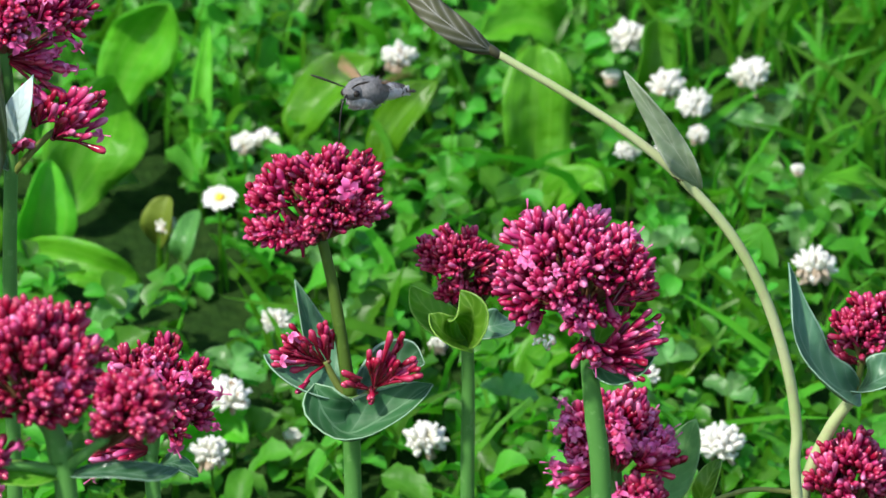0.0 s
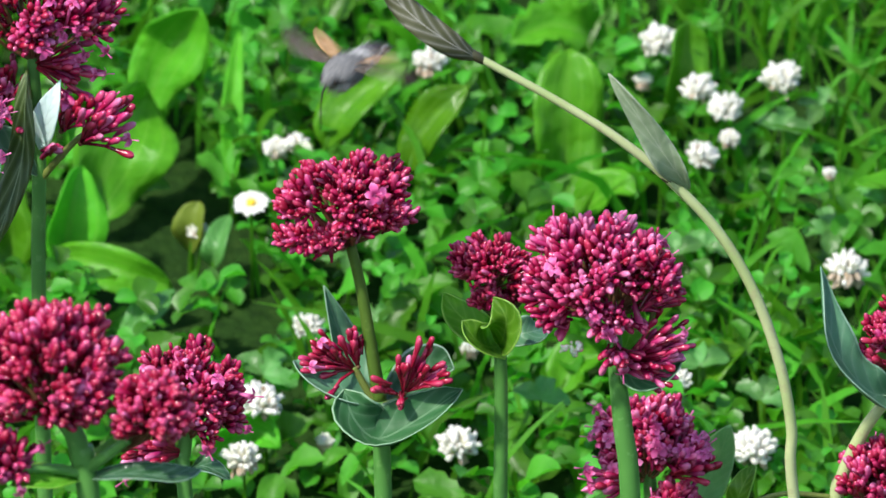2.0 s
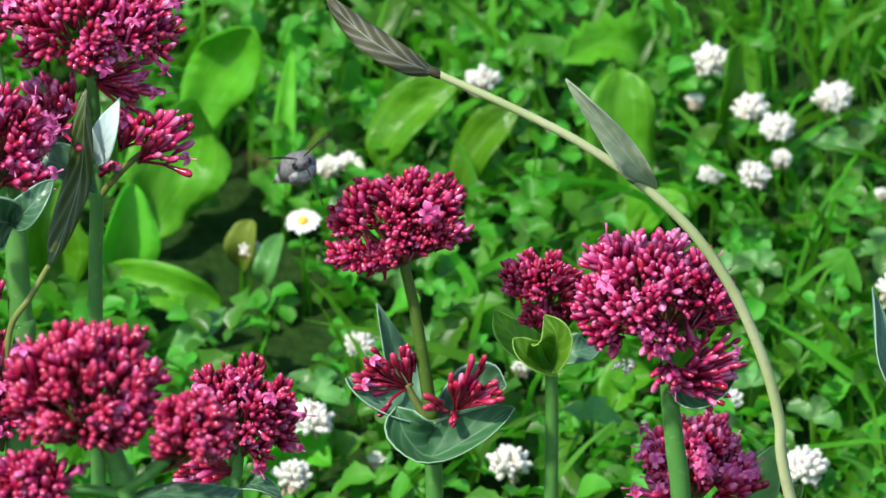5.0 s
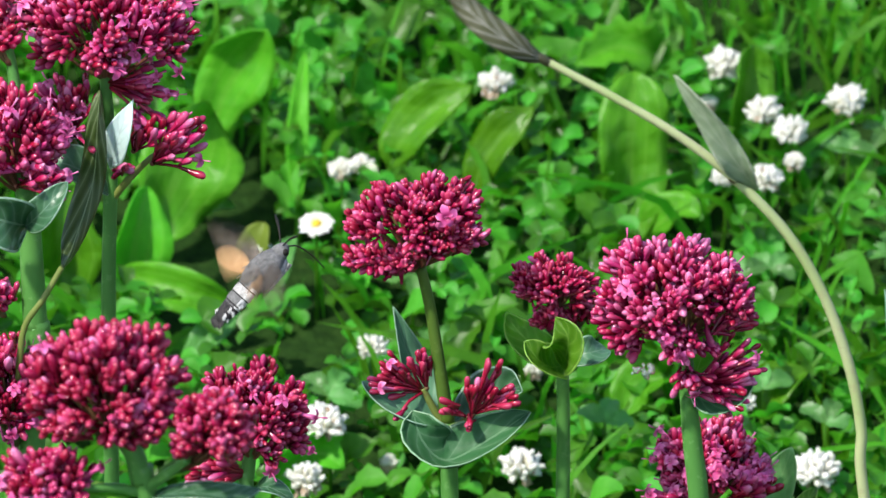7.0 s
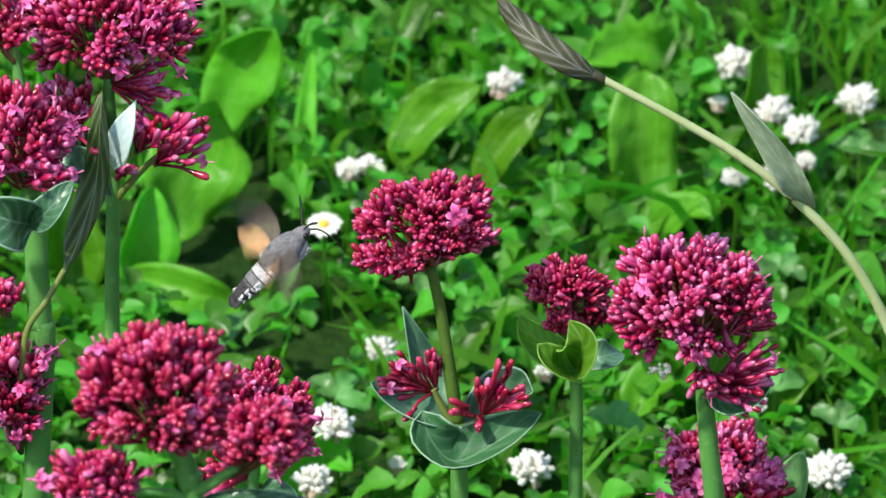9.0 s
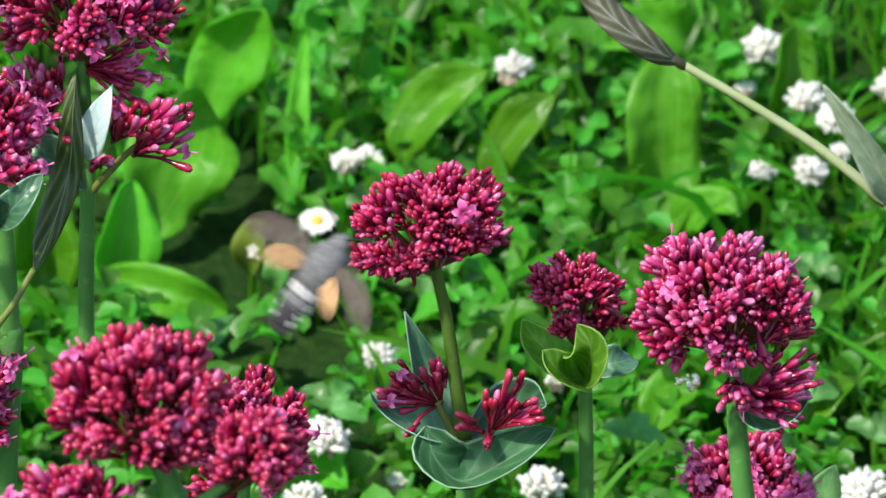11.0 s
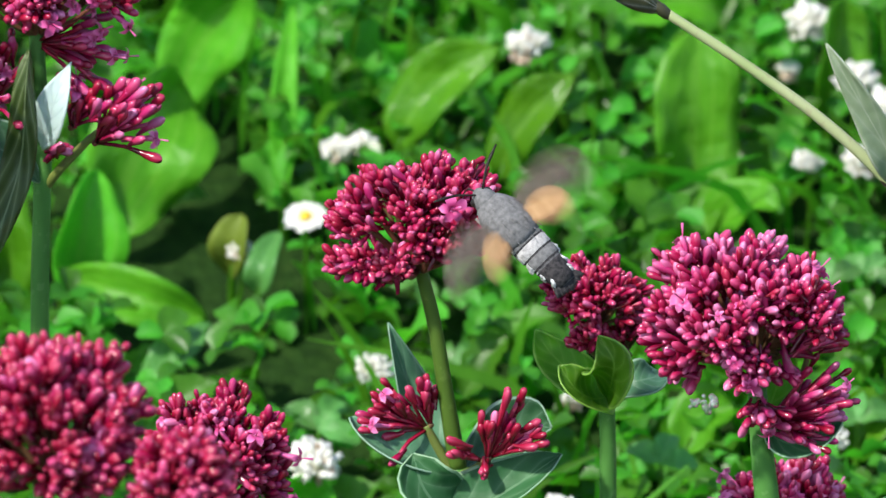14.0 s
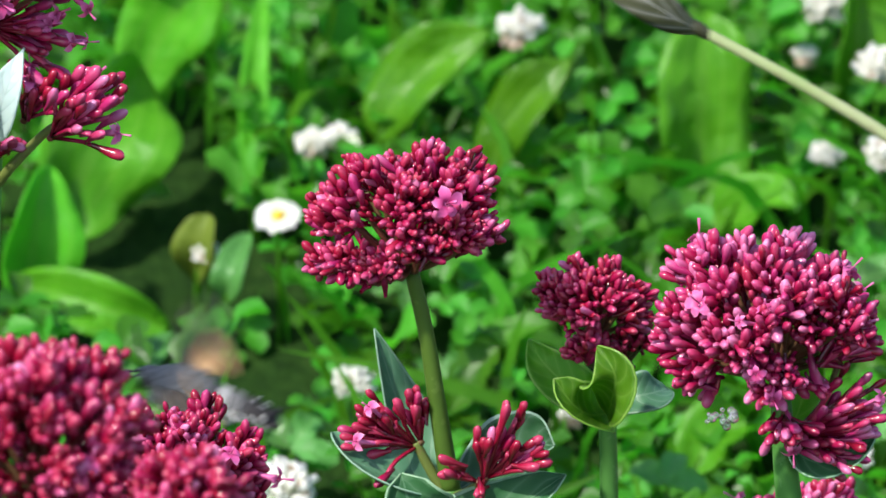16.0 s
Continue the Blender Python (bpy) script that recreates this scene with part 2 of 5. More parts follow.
def tube(bm, path, radii, sides=8, uv=None, cap=True):
    """A round tube along a path; radii at even steps."""
    n, rings = len(path), []
    ref = Vector((0.31, 0.87, 0.38))
    for i, q in enumerate(path):
        tan = (path[min(i + 1, n - 1)] - path[max(i - 1, 0)]).normalized()
        a = tan.cross(ref).normalized()
        b = tan.cross(a)
        f = i / max(n - 1, 1) * (len(radii) - 1)
        k = min(int(f), len(radii) - 2)
        r = radii[k] + (radii[k + 1] - radii[k]) * (f - k)
        rings.append([bm.verts.new(q + (a * math.cos(w) + b * math.sin(w)) * r) for w in (2 * math.pi * j / sides for j in range(sides))])
    layer = bm.loops.layers.uv.verify()
    for i in range(n - 1):
        for j in range(sides):
            f = bm.faces.new((rings[i][j], rings[i][(j + 1) % sides], rings[i + 1][(j + 1) % sides], rings[i + 1][j]))
            for loop, s in zip(f.loops, (i, i, i + 1, i + 1)):
                loop[layer].uv = (s / (n - 1), 0.3)
    if cap:
        for ring, s in ((rings[0][::-1], 0), (rings[-1], 1)):
            f = bm.faces.new(ring)
            for loop in f.loops:
                loop[layer].uv = (s, 0.3)


def blob(bm, centre, size, turn=None, rings=6, sides=10, mat=0):
    """A rounded body with its long axis on y."""
    turn = turn or Matrix.Identity(3)
    centre, vs = Vector(centre), []
    for i in range(rings + 1):
        a = math.pi * i / rings
        row = []
        for j in range(sides):
            w = 2 * math.pi * j / sides
            v = Vector((math.sin(a) * math.cos(w) * size[0], -math.cos(a) * size[1], math.sin(a) * math.sin(w) * size[2]))
            row.append(bm.verts.new(centre + turn @ v))
        vs.append(row)
    for i in range(rings):
        for j in range(sides):
            f = bm.faces.new((vs[i][j], vs[i][(j + 1) % sides], vs[i + 1][(j + 1) % sides], vs[i + 1][j]))
            f.material_index = mat


def blade(bm, midrib, width, facing, cup=0.3, steps=12, across=6, shape=(0.55, 0.9), wave=0.0, teeth=0.0, seed=0, fold=0.0):
    """A leaf blade along a midrib. cup: how far its sides bend towards facing; shape: where it is widest and how blunt it is."""
    rng = random.Random(seed)
    path, facing = spline(midrib, steps + 1), Vector(facing).normalized()
    layer = bm.loops.layers.uv.verify()
    rows, ph = [], rng.uniform(0, 6)
    for i, q in enumerate(path):
        s = i / steps
        tan = (path[min(i + 1, steps)] - path[max(i - 1, 0)]).normalized()
        side = tan.cross(facing).normalized()
        up = side.cross(tan).normalized()
        peak = shape[0]
        x = s / peak if s < peak else (1 - s) / (1 - peak)
        half = 0.5 * width * max(0.02, math.sin(0.5 * math.pi * min(1, max(0, x))) ** shape[1])
        if teeth and i % 2:
            half *= 1 - teeth
        row = []
        for j in range(across + 1):
            v = 2 * j / across - 1
            lift = cup * half * v * v + fold * half * abs(v) + wave * half * math.sin(ph + 9 * s + (2.0 if v > 0 else 0)) * abs(v) ** 2
            row.append(bm.verts.new(q + side * half * v * (1 - 0.25 * cup * abs(v)) + up * lift))
        rows.append(row)
    for i in range(steps):
        for j in range(across):
            f = bm.faces.new((rows[i][j], rows[i][j + 1], rows[i + 1][j + 1], rows[i + 1][j]))
            for loop, (s, v) in zip(f.loops, ((i, j), (i, j + 1), (i + 1, j + 1), (i + 1, j))):
                loop[layer].uv = (s / steps, v / across)


def thicken(ob, depth):
    m = ob.modifiers.new("thickness", "SOLIDIFY")
    m.thickness, m.offset = depth, 0.0


# ---- ground ----
SLOPE = 0.249


def ground_z(x, y):
    """The lawn is level before the plants and climbs behind them."""
    rise = SLOPE * y if y > -0.2 else SLOPE * (-0.2 - 0.5 * (1 - (1 - min(1.0, (-0.2 - y))) ** 2))
    if y > 4:
        rise = SLOPE * 4 + (y - 4) * 0.02
    return rise


def make_ground():
    bm = bmesh.new()
    xs = [-3000, -400, -60, -12, -4, -1.5] + [-0.8 + 0.04 * k for k in range(41)] + [1.5, 4, 12, 60, 400, 3000]
    ys = [-3000, -400, -60, -12, -5, -2, -1.2, -0.8, -0.5] + [-0.3 + 0.04 * k for k in range(41)] + [1.8, 2.6, 4, 8, 20, 80, 400, 3000]
    grid = [[bm.verts.new((x, y, ground_z(x, y) + (0.012 * noise.noise((x * 9, y * 9, 0)) if abs(x) < 1 and -0.4 < y < 1.4 else 0))) for x in xs] for y in ys]
    for i in range(len(ys) - 1):
        for j in range(len(xs) - 1):
            bm.faces.new((grid[i][j], grid[i][j + 1], grid[i + 1][j + 1], grid[i + 1][j]))
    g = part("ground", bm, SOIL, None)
    tagged(g, "soil and moss under a clover lawn, coloured dark for the shade in its gaps", "ground", kind="structure")


make_ground()


# ---- valerian ----
def bud_mesh(name, length, swell, material, bend=0.0):
    """A closed bud: a slim tube that swells to a blunt tip. It points along +z with its tip at the origin."""
    bm = bmesh.new()
    rows = ((0, 0.40), (0.16, 0.50), (0.30, 0.66), (0.45, 0.84), (0.60, 0.97), (0.74, 1.0), (0.86, 0.86), (0.95, 0.55), (1.0, 0.16))
    sides, rings, layer = 10, [], bm.loops.layers.uv.verify()
    for s, r in rows:
        at = Vector((bend * length * (1 - s) ** 2, 0, -length * (1 - s)))
        ridge = 0.2 * max(0, s - 0.5) * 2
        rings.append([bm.verts.new(at + Vector((math.cos(w), math.sin(w), 0)) * swell * r * (1 + ridge * math.cos(5 * w))) for w in (2 * math.pi * k / sides for k in range(sides))])
    for k in range(len(rows) - 1):
        for j in range(sides):
            f = bm.faces.new((rings[k][j], rings[k][(j + 1) % sides], rings[k + 1][(j + 1) % sides], rings[k + 1][j]))
            for loop, u in zip(f.loops, (k, k, k + 1, k + 1)):
                loop[layer].uv = (rows[u][0], 0.3)
    f = bm.faces.new(rings[-1])
    for loop in f.loops:
        loop[layer].uv = (1, 0.3)
    me = bpy.data.meshes.new(name)
    bm.to_mesh(me)
    bm.free()
    me.polygons.foreach_set("use_smooth", [True] * len(me.polygons))
    me.materials.append(material)
    return me


def floret_mesh(name, length, size, seed):
    """An open flower: a slim tube with five spread lobes and a stamen."""
    bm = bmesh.new()
    rng = random.Random(seed)
    tube(bm, [Vector((0, 0, -length * (1 - s))) for s in (0, 0.4, 0.8, 1.0)], [0.0005, 0.0006, 0.0008, 0.0012], 6)
    for k in range(5):
        w = 2 * math.pi * k / 5 + rng.uniform(-0.15, 0.15)
        out = Vector((math.cos(w), math.sin(w), 0))
        r = size * (1.15 if k in (0, 1) else 0.9)
        blade(bm, [out * 0.0004, out * r * 0.5 + Vector((0, 0, 0.0006)), out * r + Vector((0, 0, -0.0006))], r * 0.72, (0, 0, 1), 0.25, 4, 2, (0.6, 0.7))
    tube(bm, [Vector((0, 0, 0)), Vector((0.0006, 0.0004, 0.002)), Vector((0.0012, 0.0006, 0.0045))], [0.0002, 0.0002, 0.0004], 4)
    me = bpy.data.meshes.new(name)
    bm.to_mesh(me)
    bm.free()
    me.polygons.foreach_set("use_smooth", [True] * len(me.polygons))
    me.materials.append(PETAL)
    return me


BUDS = [bud_mesh("bud", 0.0092, 0.00142, BUD), bud_mesh("bud", 0.0082, 0.00136, BUD, 0.25), bud_mesh("bud", 0.0108, 0.00144, BUD_PINK, -0.25), bud_mesh("bud", 0.0098, 0.00134, BUD_PINK, 0.2),
        bud_mesh("bud", 0.0070, 0.00136, BUD_DEEP, 0.15), bud_mesh("bud", 0.0084, 0.00138, BUD_DEEP, 0.25)]
FLORETS = [floret_mesh("floret", 0.010, 0.0034, 6), floret_mesh("floret", 0.012, 0.0030, 7)]


def child_mesh(name, mesh, parent, where, axis, spin, scale):
    ob = new(name, mesh)
    ob.parent = parent
    ob.matrix_basis = standing(where, axis, spin, scale)
    return ob


def joined(name, pieces, parent):
    """Pieces that are too hidden to tell apart, as one mesh of kind stuff. pieces: (mesh, pose) pairs."""
    co, faces, uvs, mats, slot = [], [], [], [], []
    for me, m in pieces:
        first = len(co)
        co += [m @ v.co for v in me.vertices]
        if me.materials[0] not in mats:
            mats.append(me.materials[0])
        layer = me.uv_layers[0].data
        for f in me.polygons:
            faces.append([first + v for v in f.vertices])
            slot.append(mats.index(me.materials[0]))
            uvs += [tuple(layer[k].uv) for k in f.loop_indices]
    me = bpy.data.meshes.new(name)
    me.from_pydata(co, [], faces)
    layer = me.uv_layers.new()
    layer.data.foreach_set("uv", [c for uv in uvs for c in uv])
    me.polygons.foreach_set("material_index", slot)
    me.polygons.foreach_set("use_smooth", [True] * len(faces))
    for m in mats:
        me.materials.append(m)
    ob = new(name, me)
    ob.parent = parent
    return tagged(ob, kind="stuff")


def standing(where, axis, spin, scale):
    q = Vector(axis).to_track_quat("Z", "Y").to_matrix() @ Matrix.Rotation(spin, 3, "Z")
    return Matrix.Translation(where) @ q.to_4x4() @ Matrix.Scale(scale, 4)


def flower_head(plant, centre, rx, rz, count, seed, foot=None, deep=0.35, opened=0.04, clusters=14, fill=0.9, low=-0.5, size=1.0, ry=None, holes=()):
    """A domed head of many small cymes on branchlets, as a part of a plant: small round buds in the middle of each cyme, longer ones
    splayed round it, and gaps between the cymes. holes: (place, radius) of open spots that run through the head. Places are in the world."""
    rng = random.Random(seed)
    o = plant.location
    c = Vector(centre) - o
    foot = (Vector(foot) - o) if foot else c - Vector((0, 0, rz * 0.9))
    ry = ry or rx * 0.85
    holes = [(Vector(q) - o, r) for q, r in holes]
    through_head = Vector((0, 0.94, -0.342))

    def open_spot(q):
        return any((q - h - through_head * (q - h).dot(through_head)).length < r for h, r in holes)

    clusters = int(clusters * 1.7)
    per = max(5, int(count * 1.95 / clusters))
    mean = (rx + ry + rz) / 3
    wide = mean * math.sqrt(2 * (1 - low) / clusters) * fill
    bm = bmesh.new()
    buds = []
    for k in range(clusters):
        z = 1 - (k + 0.5) / clusters * (1 - low)
        w = k * 2.39996 + rng.uniform(-0.35, 0.35)
        r = math.sqrt(max(0, 1 - z * z))
        a = Vector((r * math.cos(w), r * math.sin(w), z + rng.uniform(-0.08, 0.08))).normalized()
        lump = (1 + 0.16 * noise.noise(a * 2.3 + Vector((seed * 3.1, 0, 0)))) * rng.uniform(0.84, 1.06)
        top = c + Vector((a.x * rx, a.y * ry, a.z * rz)) * lump
        if open_spot(top):
            continue
        axis = ((top - foot).normalized() * 0.55 + a * 0.6 + Vector((rng.gauss(0, 1), rng.gauss(0, 1), rng.gauss(0, 1))) * 0.14).normalized()
        fork = top - axis * (wide * 0.9 + 0.0045 * size)
        tube(bm, spline([foot, foot.lerp(fork, 0.5) + Vector((0, 0, -0.0015)), fork], 6), [0.0010, 0.0008, 0.0007], 6)
        side = axis.orthogonal().normalized()
        span, lean = wide * rng.uniform(0.85, 1.15), rng.uniform(0, 6.28)
        many = max(4, int(per * rng.uniform(0.75, 1.25)))
        for j in range(many):
            u = math.sqrt((j + 0.5) / many)
            d = Matrix.Rotation(j * 2.39996 + lean, 3, axis) @ side
            tip = top + d * span * u + axis * (span * (0.16 - 0.62 * u * u) + rng.gauss(0, 0.0009)) + Vector((rng.gauss(0, 1), rng.gauss(0, 1), rng.gauss(0, 1))) * 0.0008
            way = (axis * 0.9 + d * (0.15 + 0.62 * u) + Vector((0, 0, 0.18)) + Vector((rng.gauss(0, 1), rng.gauss(0, 1), rng.gauss(0, 1))) * 0.16).normalized()
            buds.append((tip, way, u, tip - c, a))
        # the inner buds that close the cyme from below
        for j in range(many // 3):
            d = Matrix.Rotation(rng.uniform(0, 6.28), 3, axis) @ side
            buds.append((top + d * span * rng.uniform(0.2, 0.9) - axis * span * rng.uniform(0.6, 1.1), (axis + d * 0.8).normalized(), 0.5, top - c, a))
    head = part("flower_head", bm, BRANCH, plant)
    back = []
    # deep red buds in the depth of the head darken the gaps between cymes
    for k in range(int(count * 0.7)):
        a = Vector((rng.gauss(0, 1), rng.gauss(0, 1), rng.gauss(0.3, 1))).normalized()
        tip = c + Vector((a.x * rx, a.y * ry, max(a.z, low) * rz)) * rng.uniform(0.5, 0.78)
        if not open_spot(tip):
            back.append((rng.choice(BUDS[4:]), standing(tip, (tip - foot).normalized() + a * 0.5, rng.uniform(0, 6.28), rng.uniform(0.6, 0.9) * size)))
    for tip, way, u, out, a in buds:
        if open_spot(tip):
            continue
        spin, grow = rng.uniform(0, 6.28), (0.74 + 0.45 * u) * rng.uniform(0.72, 1.2) * size
        if u > 0.35 and a.z < 0.6 and rng.random() < opened * 1.4:
            child_mesh("floret", rng.choice(FLORETS), head, tip + way * 0.002, way, spin, grow * 1.15)
            continue
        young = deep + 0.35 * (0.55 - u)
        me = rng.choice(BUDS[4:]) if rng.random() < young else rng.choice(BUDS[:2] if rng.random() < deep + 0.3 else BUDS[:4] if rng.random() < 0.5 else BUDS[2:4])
        if out.y > 0.20 * ry:
            back.append((me, standing(tip, way, spin, grow)))
        else:
            child_mesh("bud", me, head, tip, way, spin, grow)
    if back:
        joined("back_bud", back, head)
    return head


def tuft(plant, foot, aim, fan, length, count, seed, opened=0.0, deep=0.6, size=1.0, tubes=None):
    """A small fan of long buds from one point."""
    rng = random.Random(seed)
    o = plant.location
    foot, aim = Vector(foot) - o, Vector(aim).normalized()
    bm = bmesh.new()
    blob(bm, foot, (0.0013, 0.0013, 0.0013), None, 4, 6)
    head = part("cyme", bm, BRANCH, plant)
    tips = []
    for k in range(int(count * 1.4)):
        v = (aim + Vector((rng.gauss(0, 1), rng.gauss(0, 1) * 0.8, rng.gauss(0, 1))) * fan).normalized()
        tip = foot + v * length * rng.uniform(0.6, 1.05)
        tips.append((tip, v))
        bm = bmesh.new()
        tube(bm, spline([foot, foot.lerp(tip, 0.4) + aim * length * 0.06, tip - v * 0.006], 5), [0.0006, 0.0007, 0.0009], 6)
        part("branchlet", bm, tubes or BUD_DEEP, head)
    for tip, v in tips:
        if rng.random() < opened:
            child_mesh("floret", rng.choice(FLORETS), head, tip, v, rng.uniform(0, 6.28), rng.uniform(0.9, 1.2) * size)
        else:
            child_mesh("bud", rng.choice(BUDS[4:]) if rng.random() < deep else rng.choice(BUDS[:4]), head, tip, v, rng.uniform(0, 6.28), rng.uniform(0.95, 1.25) * size)
    return head


def plant_at(base, label):
    return thing("red_valerian", (base[0], base[1], ground_z(base[0], base[1])), label, "flower", "red valerian stems")


def add_stem(plant, points, radii, material=STEM, name="stem"):
    bm = bmesh.new()
    p = [Vector(q) - plant.location for q in points]
    tube(bm, spline(p, 8 * len(p)), radii, 12)
    return part(name, bm, material, plant)


def add_leaf(plant, points, width, facing, material=GLAUCOUS, cup=0.5, shape=(0.45, 0.8), wave=0.1, seed=0, label="", fold=0.0):
    bm = bmesh.new()
    blade(bm, [Vector(q) - plant.location for q in points], width, facing, cup, 16, 8, shape, wave, 0, seed, fold)
    ob = part("leaf", bm, material, plant, label)
    thicken(ob, 0.0005)
    return ob


def rooted(points, base):
    """Carries a stem's last seen point on down to its root."""
    return points + [tuple(Vector(points[-1]).lerp(Vector(base), 0.5)), base]


# the tall slim stem with a half-open head over a cup of leaves
def valerian_cup():
    base = (-0.034, 0.0, 0.0)
    p = plant_at(base, "crimson valerian head in bud above a cup of bluish leaves")
    add_stem(p, [(-0.0509, 0.0000, 0.3039), (-0.0468, 0.0000, 0.2851), (-0.0430, 0.0000, 0.2599), (-0.0393, 0.0000, 0.2346)], [0.0022, 0.0024, 0.0027, 0.0031], STEM_OLIVE, "upper_stem")
    add_stem(p, rooted([(-0.0393, 0.0000, 0.2350), (-0.0388, 0.0000, 0.2200)], base), [0.0033, 0.0037, 0.0038, 0.0038])
    flower_head(p, (-0.0518, 0.0000, 0.3240), 0.0288, 0.0198, 220, 11, (-0.0509, 0.0000, 0.3052), 0.45, 0.004, 17, 0.9, -0.12, 0.88, holes=[((-0.0645, 0.0, 0.3165), 0.0045)])
    flower_head(p, (-0.0725, -0.0060, 0.3094), 0.0109, 0.0076, 44, 12, (-0.0533, 0.0000, 0.3042), 0.45, 0.0, 7, 0.95, -0.7, 0.88)
    flower_head(p, (-0.0607, -0.0120, 0.3108), 0.0076, 0.0066, 26, 14, (-0.0524, 0.0000, 0.3042), 0.5, 0.0, 6, 0.95, -0.7, 0.88)
    flower_head(p, (-0.0325, -0.0040, 0.3197), 0.0099, 0.0076, 38, 13, (-0.0490, 0.0000, 0.3052), 0.45, 0.0, 7, 0.95, -0.6, 0.78)
    flower_head(p, (-0.0472, -0.0160, 0.3185), 0.0071, 0.0061, 20, 15, (-0.0505, 0.0000, 0.3042), 0.5, 0.0, 6, 0.95, -0.5, 0.78)
    child_mesh("open_floret", FLORETS[0], p, Vector((-0.0403, -0.0260, 0.3351)) - p.location, (0.25, -0.9, 0.2), 0.4, 1.5)
    # leaf pair at the node: upright, one folded to the side and two in front
    add_leaf(p, [(-0.0413, 0.0080, 0.2315), (-0.0537, 0.0200, 0.2499), (-0.0626, 0.0200, 0.2788)], 0.0177, (0.5, -0.8, 0.3), GLAUCOUS, 0.5, (0.35, 0.9), 0.05, 1)
    add_leaf(p, [(-0.0403, 0.0000, 0.2333), (-0.0535, -0.0060, 0.2394), (-0.0677, -0.0040, 0.2475), (-0.0749, 0.0040, 0.2513)], 0.0248, (0.35, -0.45, 0.8), GLAUCOUS, 0.6, (0.4, 0.8), 0.1, 2)
    add_leaf(p, [(-0.0540, -0.0150, 0.2455), (-0.0500, -0.0190, 0.2335), (-0.0400, -0.0190, 0.2245), (-0.0235, -0.0150, 0.2315), (-0.0045, -0.0080, 0.2425)], 0.0280, (0.02, -0.42, 0.9), GREEN_SHADED, 0.55, (0.40, 0.5), 0.12, 3, "joined pair of bluish green leaves clasping the stem")
    add_leaf(p, [(-0.0384, 0.0040, 0.2318), (-0.0252, 0.0140, 0.2369), (-0.0150, 0.0140, 0.2435), (-0.0080, 0.0060, 0.2465)], 0.0260, (-0.3, -0.8, 0.5), GLAUCOUS, 0.5, (0.5, 0.6), 0.1, 5)
    # two side clusters in the leaf axils
    add_stem(p, [(-0.0412, 0.0000, 0.2333), (-0.0459, 0.0000, 0.2417), (-0.0499, 0.0000, 0.2498)], [0.0018, 0.0016, 0.0014], STEM_BROWN, "side_stem")
    for k, (foot, aim, n, ln) in enumerate((((-0.0492, 0.0000, 0.2485), (-0.9, -0.2, 0.6), 12, 105), ((-0.0483, 0.0000, 0.2498), (-0.1, -0.3, 1), 8, 85), ((-0.0535, 0.0000, 0.2498), (-0.8, -0.2, 0.3), 8, 85))):
        tuft(p, foot, aim, 0.24, ln * 0.000236, n, 20 + k, 0.06, 0.85, 0.92)
    add_stem(p, [(-0.0389, 0.0000, 0.2315), (-0.0345, -0.0080, 0.2366), (-0.0298, -0.0120, 0.2416)], [0.0018, 0.0015, 0.0013], STEM_BROWN, "side_stem")
    for k, (foot, aim, n, ln) in enumerate((((-0.0286, -0.0120, 0.2429), (0.85, -0.2, 0.55), 11, 95), ((-0.0293, -0.0120, 0.2416), (0.35, -0.2, 1), 6, 125), ((-0.0309, -0.0120, 0.2416), (-0.8, -0.3, 0.35), 5, 70), ((-0.0298, -0.0120, 0.2411), (0.0, -0.6, -0.1), 4, 40), ((-0.0293, -0.0120, 0.2416), (0.1, -0.2, 1), 5, 85))):
        tuft(p, foot, aim, 0.16, ln * 0.000236, n, 30 + k, 0, 0.85, 0.92)
    return p


